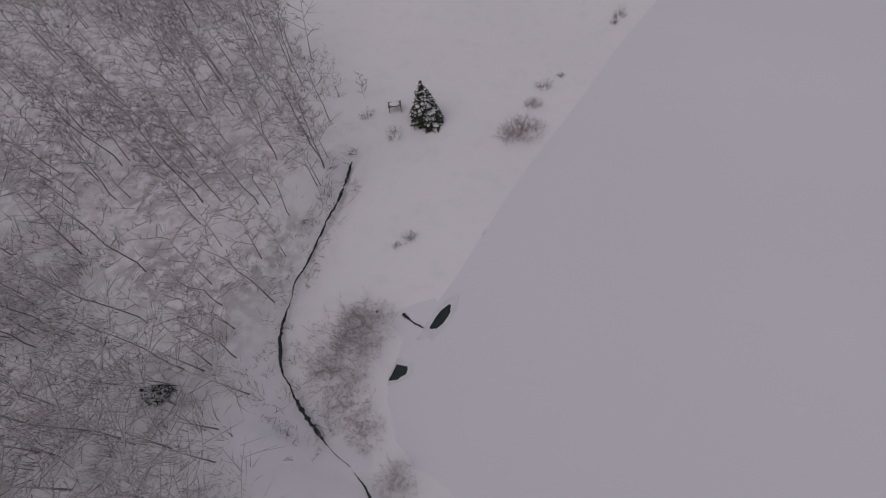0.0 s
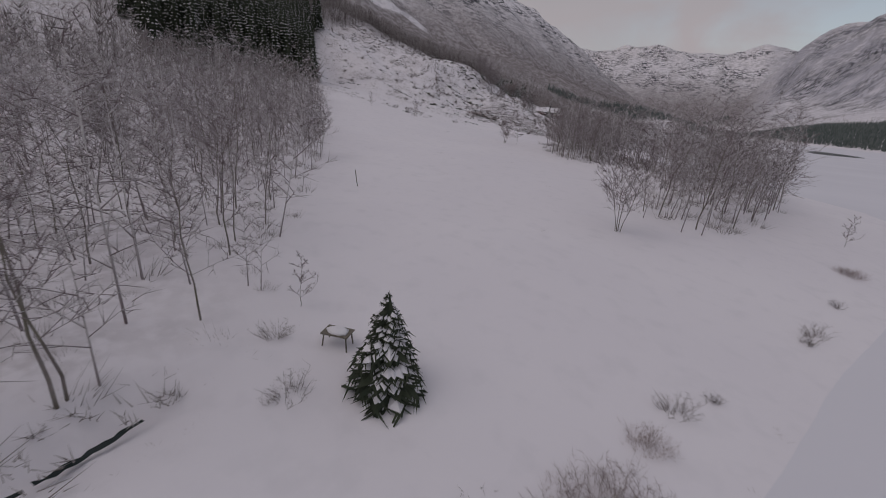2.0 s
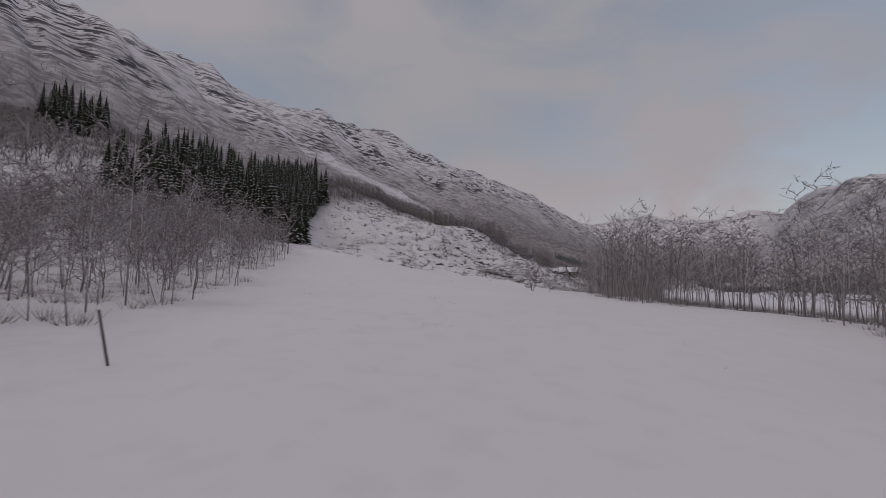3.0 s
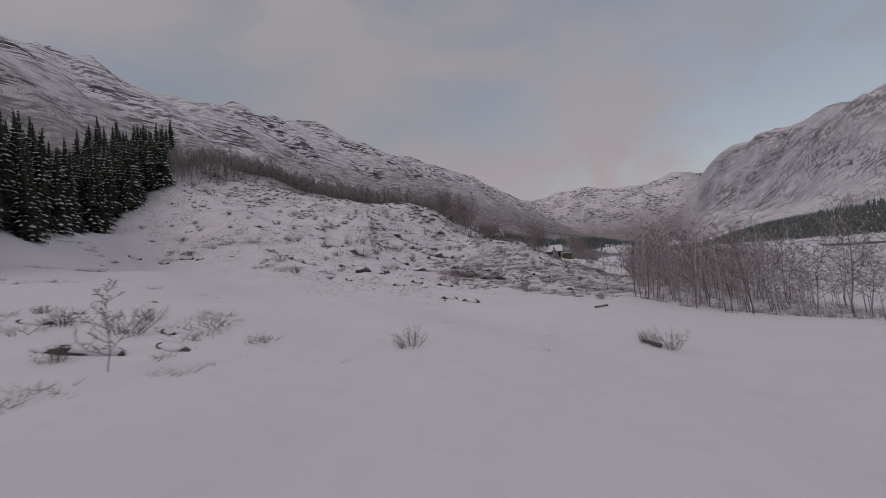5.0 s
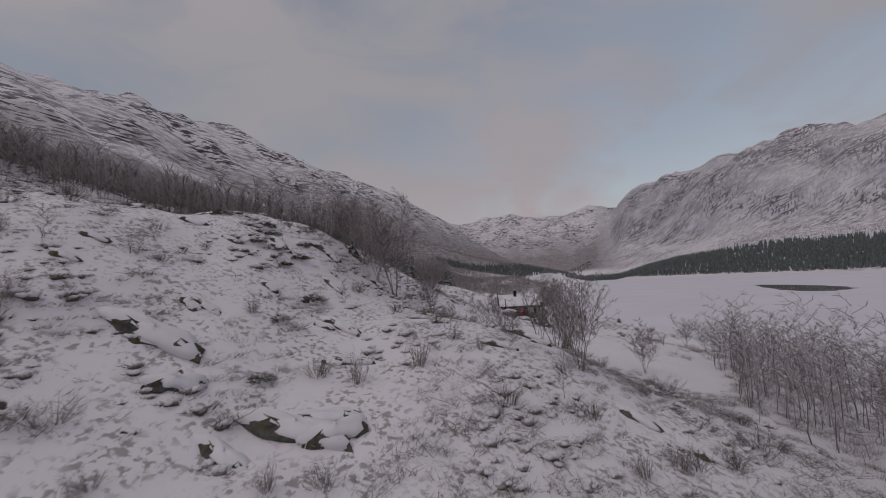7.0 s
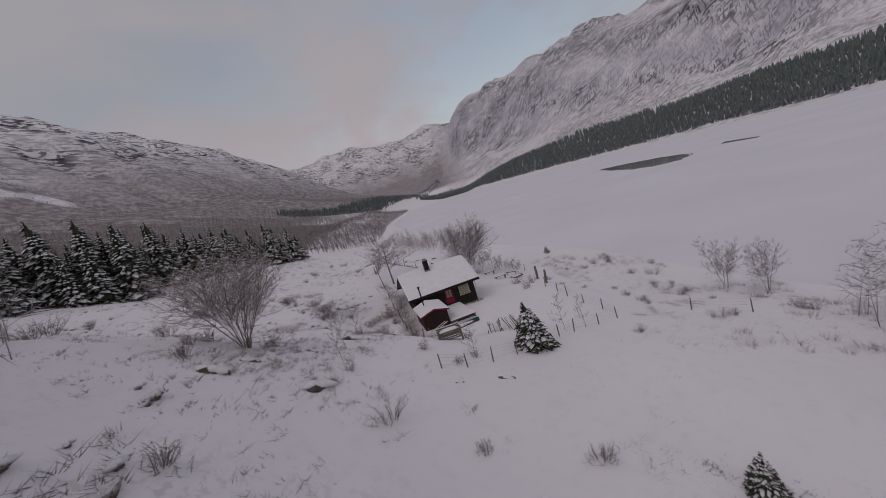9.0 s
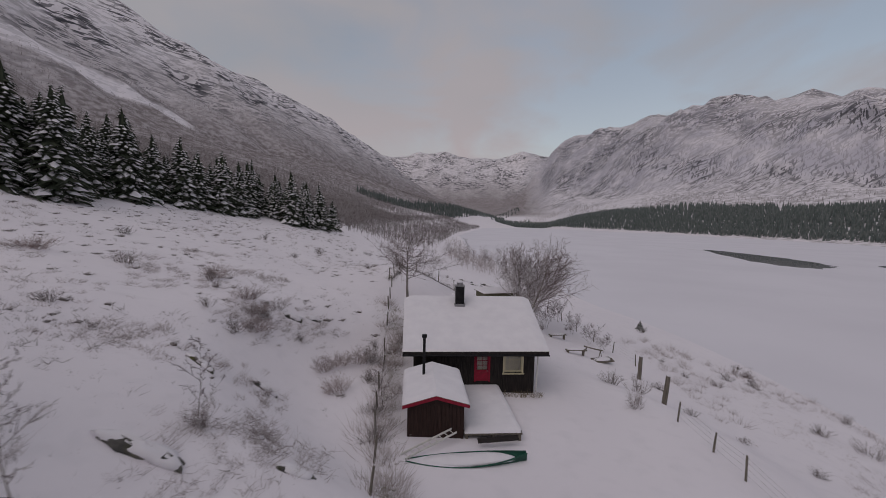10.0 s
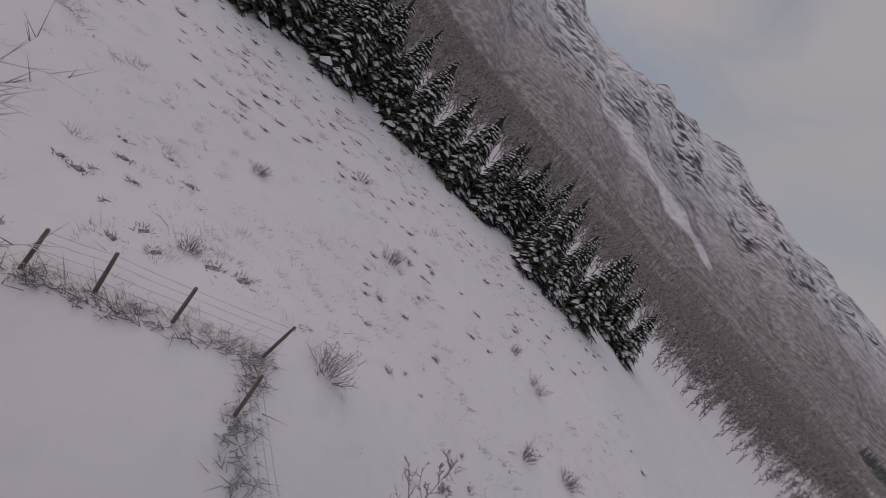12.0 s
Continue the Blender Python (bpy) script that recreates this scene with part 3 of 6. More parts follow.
def spruce(name, seed, tall, wide, label, snowy=.62, every=.34, arms=8, bare=.06):
    rnd = random.Random(seed)
    ob = thing(name, label, "spruce")
    part("trunk", Shape().tube([(0, 0, -.2), (0, 0, tall * .5), (0, 0, tall)], [.016 * tall, .010 * tall, .004], 5), BARK, ob)
    needles, snow = Shape(), Shape()
    levels = max(8, int(tall / every))
    for k in range(levels):
        t = bare + (1 - bare) * k / levels
        reach = wide * (1 - t) ** .85 * rnd.uniform(.85, 1.1) + .07
        for j in range(arms if t < .8 else 5):
            a = 6.283 * (j + rnd.uniform(-.3, .3)) / arms + k * .7
            size = reach * rnd.uniform(.7, 1.12)
            z = tall * t + rnd.uniform(-.1, .1)
            flat, side = Vector((math.cos(a), math.sin(a), 0)), Vector((-math.sin(a), math.cos(a), 0))
            root = Vector((0, 0, z)) + flat * .02
            mid = root + flat * size * .55 - Vector((0, 0, size * .12))
            tip = root + flat * size - Vector((0, 0, size * rnd.uniform(.25, .48)))
            w = size * rnd.uniform(.17, .27) + .035
            drop = Vector((0, 0, w * .55))
            needles.add([root, mid + side * w - drop, mid - side * w - drop, mid + Vector((0, 0, .02)), tip], [(0, 3, 1), (0, 2, 3), (1, 3, 4), (3, 2, 4), (0, 1, 4), (0, 4, 2)])
            for i in range(4):
                s = rnd.uniform(.3, .95)
                p = root.lerp(tip, s) - Vector((0, 0, .03))
                needles.sliver(p, p + side * rnd.choice((-1, 1)) * w * 1.25 + flat * w * .9 - Vector((0, 0, w * rnd.uniform(.5, 1.1))), w * .16)
            if rnd.random() < snowy:
                lift = Vector((0, 0, .035 + .05 * size))
                c = mid.lerp(tip, rnd.uniform(0, .35))
                ww = w * rnd.uniform(.55, .95)
                inner = root.lerp(mid, .45)
                snow.add([inner, c + side * ww - drop * .5, c - side * ww - drop * .5, c + lift, c.lerp(tip, .7) + Vector((0, 0, .01))], [(0, 3, 1), (0, 2, 3), (1, 3, 4), (3, 2, 4), (0, 1, 4, 2)])
    # the dark heart of the tree, where boughs meet
    for i in range(9):
        a, b = 6.283 * i / 9, 6.283 * (i + 1) / 9
        for z0, z1, r in ((.04, .5, .6), (.3, .78, .42), (.6, .97, .22)):
            needles.add([(math.cos(a) * wide * r, math.sin(a) * wide * r, tall * z0), (math.cos(b) * wide * r, math.sin(b) * wide * r, tall * (z0 + .03)), (0, 0, tall * z1)], [(0, 1, 2)])
    part("foliage", needles, NEEDLE, ob)
    tagged(part("lying_snow", snow, SNOW, ob), "snow lying on the boughs", kind="stuff")
    return ob


def stand(x, y, turn=0.0, size=1.0, sink=.0, tip=0.0):
    return Matrix.Translation((x, y, ground_at(x, y) - sink)) @ Euler((tip, 0, turn)).to_matrix().to_4x4() @ Matrix.Scale(size, 4)


def again(model, m):
    """A copy of a thing at a pose with its size."""
    ob = copy_thing(model, m)
    ob.matrix_basis = m
    return ob


def within(x, y, poly):
    hit_ = np.zeros(x.shape, bool)
    for (ax, ay), (bx, by) in zip(poly, poly[1:] + poly[:1]):
        if ay != by:
            hit_ ^= ((ay > y) != (by > y)) & (x < (bx - ax) * (y - ay) / (by - ay) + ax)
    return hit_


def strew(poly, gap, seed, keep=None):
    """Uneven places all over an outline, about gap apart, as two arrays."""
    rng = np.random.default_rng(seed)
    x0, x1 = min(p[0] for p in poly), max(p[0] for p in poly)
    y0, y1 = min(p[1] for p in poly), max(p[1] for p in poly)
    x, y = np.meshgrid(np.arange(x0, x1, gap), np.arange(y0, y1, gap))
    x, y = x.ravel() + rng.uniform(-.55, .55, x.size) * gap, y.ravel() + rng.uniform(-.55, .55, y.size) * gap
    ok = within(x, y, poly)
    x, y = x[ok], y[ok]
    if keep is not None:
        ok = keep(x, y, rng)
        x, y = x[ok], y[ok]
    return x, y


def scatter(poly, count, gap, seed, keep=None):
    """Some of such places, as a list."""
    x, y = strew(poly, gap, seed, None if keep is None else lambda a, b, rng: keep(a, b))
    pick = np.random.default_rng(seed + 1).permutation(len(x))[:count]
    return [(float(x[i]), float(y[i])) for i in pick]


def sown(name, shapes, x, y, seed, lo, hi, material, label, category, lean=.05, sink=.05):
    """ONE mesh of many small growths: each place takes one of the shapes, turned and sized."""
    rng = np.random.default_rng(seed)
    z = height(x, y) - sink
    which = rng.integers(0, len(shapes), len(x))
    cos, tris, n = [], [], 0
    for k, s in enumerate(shapes):
        v = np.array(s.v)
        f = np.array([(q[0], q[i], q[i + 1]) for q in s.f for i in range(1, len(q) - 1)])
        at = np.where(which == k)[0]
        a, g = rng.uniform(0, 6.283, len(at)), rng.uniform(lo, hi, len(at))
        c, d = np.cos(a)[:, None], np.sin(a)[:, None]
        lx_, ly_ = rng.normal(0, lean, (2, len(at)))
        px_ = (v[:, 0] * c - v[:, 1] * d + v[:, 2] * lx_[:, None]) * g[:, None] + x[at][:, None]
        py_ = (v[:, 0] * d + v[:, 1] * c + v[:, 2] * ly_[:, None]) * g[:, None] + y[at][:, None]
        pz_ = v[:, 2][None, :] * g[:, None] + z[at][:, None]
        cos.append(np.stack([px_, py_, pz_], -1).reshape(-1, 3))
        tris.append((f[None] + (np.arange(len(at)) * len(v))[:, None, None]).reshape(-1, 3) + n)
        n += len(at) * len(v)
    co, tri = np.concatenate(cos).astype(np.float32), np.concatenate(tris).astype(np.int32)
    me = bpy.data.meshes.new(name)
    me.vertices.add(len(co))
    me.vertices.foreach_set("co", co.ravel())
    me.loops.add(tri.size)
    me.loops.foreach_set("vertex_index", tri.ravel())
    me.polygons.add(len(tri))
    me.polygons.foreach_set("loop_start", np.arange(0, tri.size, 3, dtype=np.int32))
    me.polygons.foreach_set("loop_total", np.full(len(tri), 3, dtype=np.int32))
    me.materials.append(material)
    me.update(calc_edges=True)
    return tagged(new(name, me), label, category, kind="stuff")


TAKEN = set()


def wood(models, places, seed, lo=.8, hi=1.15, sink=.05, tip=.0, swing=3.14):
    """Stands copies of the models at the places; the models themselves take the first ones."""
    rnd = random.Random(seed)
    for x, y in places:
        m = rnd.choice(models)
        at = stand(x, y, rnd.uniform(-swing, swing), rnd.uniform(lo, hi), sink, rnd.gauss(0, .04) + tip)
        if m.name in TAKEN:
            again(m, at)
        else:
            TAKEN.add(m.name)
            m.matrix_basis = at


slim = [birch("birch_tree", 10 + k, "slender bare birch dusted with snow in the wood", tall=t, spread=.25, boughs=20, fine=7, subs=3, wide=1.25, lean=.03 + .03 * k, first=.2 + .03 * k) for k, t in enumerate((7.2, 6.4, 7.8, 5.8, 6.9))]
for b in slim:
    tagged(b, group="birches of the lakeside woods")
WOOD_SOUTH = [(70.4, -195.5), (69.6, -191.8), (65.6, -188), (60.4, -183.8), (52.5, -176.3), (46.5, -170.5), (36, -163), (22, -152), (2, -147), (-30, -150), (-62, -165), (-85, -215), (-40, -262), (40, -265), (86, -236), (84, -219), (77, -211.5), (72.8, -208.4), (70.9, -206), (70.8, -200)]
EDGE_SOUTH = [(70.4, -195.5), (69.6, -191.8), (65.6, -188), (60.4, -183.8), (52.5, -176.3), (46.5, -170.5), (36, -163), (22, -152), (20, -157), (34, -171), (45, -183), (52, -192), (55, -206), (62, -216), (78, -215), (77, -211.5), (72.8, -208.4), (70.9, -206), (70.8, -200)]
CLUMP_EAST = [(74.5, -166.5), (78.2, -168), (81.5, -160), (83.5, -150), (84, -138), (80, -126), (70, -119), (58, -118), (51, -122), (51.5, -130), (56, -139), (58, -142), (62, -146.5), (65.5, -143), (69, -140), (73, -148), (73.5, -158)]
SHORE_ROW = [(42, -97), (52, -98), (55, -90), (50, -70), (46, -52), (42, -32), (36, -18), (31, -18), (30, -36), (28, -46), (31, -58), (33, -74), (34, -86)]
NORTH_SHORE = [(-2, 75), (3, 77), (-2, 92), (-18, 112), (-26, 112), (-12, 90)]
wood(slim, scatter(EDGE_SOUTH, 105, 2.3, 5), 9, .62, .95)
wood(slim, scatter(CLUMP_EAST, 85, 2.7, 6), 10, .85, 1.2)
wood(slim, scatter(SHORE_ROW, 75, 3.0, 7) + [(31, -83), (34.5, -86), (36.6, -83), (40.7, -79), (44.5, -76), (47.3, -76), (48, -88), (52, -94), (34, -65), (29.5, -56)], 11, 1.0, 1.38)
wood(slim, scatter(NORTH_SHORE, 14, 3, 8), 12, .8, 1.1)
# the depths of the woods
def thin_birch(seed, tall):
    """A light bare tree for the depths of a wood."""
    rnd = random.Random(seed)
    s = Shape()
    top = Vector((rnd.gauss(0, .07), rnd.gauss(0, .07), 1)) * tall
    s.sliver((0, 0, -.2), top, .045)
    for b in range(13):
        t = .18 + .78 * (b + rnd.random()) / 13
        w, el = b * 2.4 + rnd.uniform(-.6, .6), rnd.uniform(.35, .9)
        size = tall * .30 * (1.3 - .9 * t) * rnd.uniform(.7, 1.2)
        way = Vector((math.cos(w) * math.cos(el), math.sin(w) * math.cos(el), math.sin(el)))
        at = top * t
        s.sliver(at, at + way * size, .026)
        for i in range(6):
            p = at + way * size * rnd.uniform(.2, 1)
            v = (way * .6 + Vector((rnd.gauss(0, .7), rnd.gauss(0, .7), rnd.gauss(.2, .5)))).normalized()
            q = p + v * size * rnd.uniform(.3, .6)
            s.sliver(p, q, .019)
            if i % 2:
                o = p.lerp(q, .5)
                s.sliver(o, o + (v + Vector((rnd.gauss(0, .8), rnd.gauss(0, .8), 0))).normalized() * size * .3, .016)
    return s


deep = [thin_birch(110 + k, 5.0 + .8 * k) for k in range(6)]
CLEARINGS = [(64.2, -201, 2.4), (66.5, -206.4, 1.6), (68, -205.7, 1.3), (63.4, -205.2, 1.3), (55.4, -190.9, 2.2), (52.2, -192.2, 1.6)]


def wooded(x, y, rng=None):
    """True away from the small snowy clearings in the wood."""
    away = np.ones(len(x), bool)
    for cx, cy, r in CLEARINGS:
        away &= np.hypot(x - cx, y - cy) > r * (1 + .3 * wave(x, y, 1.5, 83))
    return away


hollow = lambda x, y, rng: (wave(x, y, 13, 81) < .45) & ((x > 5) | (rng.random(len(x)) < .3)) & ~within(x, y, EDGE_SOUTH) & ~within(x, y, PLANTATION)
PLANTATION = [(-49, -95), (-42, -107), (-30, -118), (-7, -131), (-1, -135), (-7, -147), (-10, -157), (-16, -163), (-34, -160), (-60, -132), (-66, -102)]
PLANTATION_EDGE = [(-49, -95), (-42, -107), (-30, -118), (-7, -131), (-1, -135), (-7, -147), (-10, -157), (-16, -163), (-24, -158), (-16, -146), (-12, -138), (-34, -125), (-50, -112), (-57, -95)]
sown("birch_wood", deep, *strew(WOOD_SOUTH, 2.0, 82, hollow), 83, .55, 1.0, TWIG, "close bare birch wood dusted with snow", "wood")
sown("birch_wood", deep, *strew(EDGE_SOUTH, 1.95, 182, wooded), 183, .45, .95, TWIG, "young bare birches crowding the wood's edge", "wood")
sown("birch_wood", deep, *strew(CLUMP_EAST, 1.9, 84), 85, .7, 1.15, TWIG, "thick undergrowth of young birches in the clump", "wood")
sown("birch_wood", deep, *strew(SHORE_ROW, 1.9, 86), 87, .6, 1.25, TWIG, "close young birches along the shore", "wood")
BEND = [(58, -203), (66, -205), (70.4, -205.4), (71.4, -207.4), (73, -209.2), (78, -212.5), (80, -222), (58, -222)]
sown("birch_wood", deep, *strew(BEND, 2.0, 186, wooded), 187, .4, .8, TWIG, "dense young birches at the bend of the brook", "wood")
under = []
for k in range(4):
    rnd = random.Random(120 + k)
    s = Shape()
    for _ in range(36):
        w, r = rnd.uniform(0, 6.28), rnd.random() ** .6 * (.8 + .15 * k)
        p = Vector((math.cos(w) * r * .6, math.sin(w) * r * .6, -.05))
        s.sliver(p, p + Vector((math.cos(w) * r * .45 + rnd.gauss(0, .22), math.sin(w) * r * .45 + rnd.gauss(0, .22), rnd.uniform(.25, .95))), .014)
    under.append(s)
sown("undergrowth", under, *strew(WOOD_SOUTH, 1.9, 88, lambda x, y, rng: (wave(x, y, 9, 181) < .5) & wooded(x, y)), 89, .4, .85, SHRUB, "low bare undergrowth beneath the birches", "undergrowth", .2)
sown("undergrowth", under, *strew(BEND, 1.05, 188, wooded), 189, .6, 1.2, SHRUB, "dense bare undergrowth at the bend of the brook", "undergrowth", .2)
for place, seed in ((CLUMP_EAST, 90), (SHORE_ROW, 92)):
    sown("undergrowth", under, *strew(place, 1.7, seed), seed + 1, .5, 1.2, SHRUB, "low bare undergrowth among the shore birches", "undergrowth", .2)
lone_trees = [birch("birch_tree", 31, "lone bare birch with several stems in the snow", tall=4.6, stems=3, spread=.34, boughs=36, fine=8), birch("birch_tree", 32, "bare multi-stemmed birch at the wood's edge", tall=6.4, stems=4, spread=.27, boughs=44, fine=8)]
wood(lone_trees, [(74.4, -171.8), (31, -5.2), (33.4, -8), (49.6, -174.4)], 12, .85, 1.05)
wood(lone_trees, [(4.7, -41.7), (7.2, -43.8), (21, -40)], 14, .8, 1.0)
slender = birch("birch_tree", 33, "tall slim bare birch with several upright stems", tall=9.4, stems=5, spread=.19, boughs=60, fine=8, subs=3, first=.16)
wood([slender], [(11.7, -55.2), (13.9, -54.4), (12.9, -53.6), (14.6, -52.8)], 141, .72, .86)
again(lone_trees[1], stand(15.4, -63.2, 2, 1.1))
again(lone_trees[0], stand(7.7, -56.2, 1.2, .8))
saplings = [birch("sapling", 41 + k, "thin bare sapling standing in the snow", tall=2.6 + .8 * k, spread=.24, boughs=13, fine=5) for k in range(2)]
wood(saplings, [(30.5, -138.2), (23, -141.6), (-4.4, -61), (-5.4, -22), (3.0, -21.3), (10.4, -17.0), (69.4, -190.2), (-6.6, 19.8), (-5.8, -17.2), (12.2, -16.6), (86.8, -157.5), (5.1, -58.1), (-9.4, -62), (-3.2, -8), (-5.1, -24.2), (7.8, -66.5), (-1.6, -64.2), (14.7, -68.6), (20.7, -76.8), (27.1, -54.3), (8.4, -81.6), (27.5, -134.1), (-9.3, -56.1), (13, -81), (-12, -78), (-20, -84)], 13, .75, 1.3)
again(slender, stand(49.1, -138.8, 1, .54))
again(saplings[1], stand(50.2, -136.9, 2.2, 1.2))
hill_trees = [birch("willow_tree", 51, "broad bare willow with many stems on the slope", tall=5.0, stems=21, spread=.52, boughs=130, fine=7, subs=3, thick=.0068, first=.24, twig=FROSTED), birch("birch_tree", 52, "large bare birch on the rocky hill", tall=8.5, stems=5, spread=.3, boughs=56, fine=9)]
hill_trees[0].matrix_basis = stand(-10.2, -25, 1.0, 1.2)
hill_trees[1].matrix_basis = stand(-2.5, -54, 2.0, 1.25)
for x, y, a, g in ((-5.5, -52, .4, .85), (-8, -50, 4, .95), (-12, -48, 3, .8), (-17, -40, 1, .9), (-22, -38, 2.2, .8), (-27, -35, 5, .85), (-34, -33, 0, .75), (-41, -37, 3.3, .8), (.5, -51.5, 1.7, .7), (-14.5, -44, 5.5, .9), (-31, -44, 2, .7), (-38, -48, 4.4, .75)):
    again(hill_trees[1], stand(x, y, a, g))
BEHIND = [(-16, -34), (-20, -52), (-52, -66), (-56, -90), (-130, -95), (-150, -20), (-60, 0), (-48, -14), (-30, -20)]
HILL_BACK = [(-8, -40), (-2, -50), (-16, -52), (-30, -50), (-46, -56), (-48, -30), (-30, -24), (-16, -30)]
sown("birch_wood", deep, *strew(HILL_BACK, 2.2, 90), 91, .6, 1.1, TWIG, "bare birches crowding behind the rocky hill", "wood")
garden = [birch("garden_tree", 61, "bare snow-edged tree with spreading boughs beside the cabin", tall=5.9, spread=.72, boughs=34, fine=13, subs=5, thick=.027, first=.42, rise=(.08, .8), wide=1.3, twig=FROSTED), birch("garden_tree", 62, "broad bare leaning tree beside the green shed", tall=7.2, stems=5, spread=.50, boughs=100, fine=9, subs=4, thick=.018, first=.28, twig=FROSTED)]
garden[0].matrix_basis = stand(-6.2, 7.2, .6)
garden[1].matrix_basis = stand(3.8, 14.9, 0, 1.24) @ Euler((0, .5, 1.1)).to_matrix().to_4x4()
again(lone_trees[0], stand(6.6, 18.5, 1, .8))
again(lone_trees[0], stand(8.4, 24.3, 2.4, .7))
again(saplings[1], stand(9.6, 22.6, 1, .8))
for x, y, a, g in ((9.6, 20.2, 3, .6), (11, 17.4, 4, .55), (12, 15, 1, .5), (5.6, 22, 2, .7)):
    again(lone_trees[0], stand(x, y, a, g))

tall_spruces = [spruce("spruce_tree", 70 + k, 17 + 2 * k, 3.0 + .2 * k, "tall dark plantation spruce flecked with snow", .62, .85, 8, .03) for k in range(3)]
for b in tall_spruces:
    tagged(b, group="spruces of the plantation")
wood(tall_spruces, scatter(PLANTATION_EDGE, 110, 2.6, 114), 115, .56, .70)
wood(tall_spruces, scatter(PLANTATION, 110, 4.6, 14), 15, .58, .72)
STRIP = [(-50, -96), (-95, -76), (-140, -58), (-146, -72), (-100, -92), (-60, -108)]
wood(tall_spruces, scatter(STRIP, 70, 3.4, 216), 217, .56, .72)
UPPER_PATCH = [(-122, -140), (-104, -149), (-108, -162), (-128, -156)]
wood(tall_spruces, scatter(UPPER_PATCH, 34, 3.6, 214), 215, .7, .95)
row_spruces = [spruce("spruce_tree", 80 + k, 6.4 + 1.1 * k, 2.15 + .2 * k, "snow-laden spruce in the row above the cabin", .85, .27, 11, .03) for k in range(3)]
for b in row_spruces:
    tagged(b, group="spruces in the row")
ROW = [(-34.5, 46.5), (-36, 43.5), (-36.5, 40), (-38.5, 37.5), (-37.2, 34), (-39, 31), (-38, 27.5), (-40.5, 25), (-39.4, 21.5), (-42, 18.5), (-40.4, 15.5), (-41, 12), (-39.6, 8.5), (-42.5, 6), (-40, 3), (-41.5, -.5), (-39.5, -4), (-43, -7), (-40.8, -10.5), (-44.5, 11), (-45, 22), (-43.5, 30), (-42, 36), (-40.5, 42), (-38.6, 47), (-33.4, 49), (-37.4, 45), (-40.2, 33), (-41, 28.5), (-42.2, 15), (-43, 9.5), (-43.2, 2), (-44, -4), (-46, 5), (-47, 15), (-45.5, 26), (-44, 34)]
wood(row_spruces, ROW, 16, .85, 1.15)
wood(row_spruces, [(-37.2, 2), (-40.6, .9), (-38.4, -1.6), (-41.4, -3.4), (-39.2, 4.4), (-42.4, 3.6)], 17, 1.1, 1.32)
wood(row_spruces, [(-39.8, 7.5), (-40.6, 12.7), (-40.3, 15), (-38.6, 10)], 18, 1.02, 1.2)
wood(row_spruces, [(-39, 17.8), (-40.1, 21.4), (-41, 30.5), (-39.7, 34.3), (-36.1, 33.6), (-33.2, 33.8), (-31.9, 36), (-31.2, 39.6), (-38.2, 24), (-37.4, 28)], 19, .85, 1.05)
wood(tall_spruces, [(-84, -77), (-88, -76), (-92, -75.5), (-87, -79), (-93, -79), (-98, -74.5), (-97, -78), (-102, -76), (-90, -82), (-86, -84), (-106, -72), (-110, -75)], 20, .66, .84)
brook_spruce = spruce("spruce_tree", 90, 4.0, 1.6, "dense young spruce loaded with snow by the brook", .8, .115, 15, .02)
brook_spruce.matrix_basis = stand(73.5, -190.7, 0, .66)
yard_spruce = spruce("spruce_tree", 91, 3.6, 1.65, "dense young spruce loaded with snow at the fence", .85, .11, 15, .02)
yard_spruce.matrix_basis = stand(7.3, -20.6)
again(yard_spruce, stand(68.9, -208.6, 1, .3))
again(yard_spruce, stand(21.8, 38, 1, .42))
again(yard_spruce, stand(-9.5, -50.5, 1, .5))
again(yard_spruce, stand(12.4, -35.5, 2, .5))


def far_birch(seed, boughs=7, thick=1.0):
    """A small coarse bare tree for woods far off."""
    rnd = random.Random(seed)
    s, h = Shape(), rnd.uniform(4.5, 7)
    s.sliver((0, 0, -.3), (rnd.gauss(0, .3), rnd.gauss(0, .3), h), .09 * thick)
    for _ in range(boughs):
        a, t = rnd.uniform(0, 6.28), rnd.uniform(.15, .75)
        k = rnd.uniform(.6, 1.8)
        s.sliver((0, 0, h * t), (math.cos(a) * k, math.sin(a) * k, h * min(1, t + rnd.uniform(.12, .4))), .13 * thick)
    return s


FAR_BIRCH = [far_birch(130 + k) for k in range(8)]


def on_slope(x, y, rng):
    z = height(x, y)
    ok = (z > 13) & (z < 400) & ~within(x, y, PLANTATION)
    ok &= wave(x, y, 70, 91) * .5 + wave(x, y, 19, 92) * .3 < .45 - .5 * smooth(z, 250, 400)
    off = np.abs(.87 * x - .5 * y + 887 + 6 * wave(x, y, 22, 93))
    ok &= ~((off < 25) & (.5 * x + .87 * y < 275))
    return ok & (rng.random(len(x)) < 1.1 - .9 * smooth(z, 250, 400))


sown("birch_wood", [far_birch(150 + k, 18, .42) for k in range(6)], *strew(BEHIND, 1.5, 192, lambda x, y, rng: ~within(x, y, PLANTATION)), 193, .5, 1.1, WOODS, "dense brown birch thicket behind the hill", "wood")
CABIN_SLOPE = [(-60, -20), (-54, 60), (-60, 160), (-90, 400), (-190, 400), (-190, -20)]
sown("birch_wood", FAR_BIRCH, *strew(CABIN_SLOPE, 2.9, 194, on_slope), 195, .6, 1.1, WOODS, "close brown birch wood on the slope above the cabin", "wood")
SLOPE = [(-62, -330), (-52, -88), (-48, -20), (-50, 60), (-55, 160), (-130, 900), (-170, 1350), (-640, 1350), (-760, 700), (-760, 100), (-560, -330)]
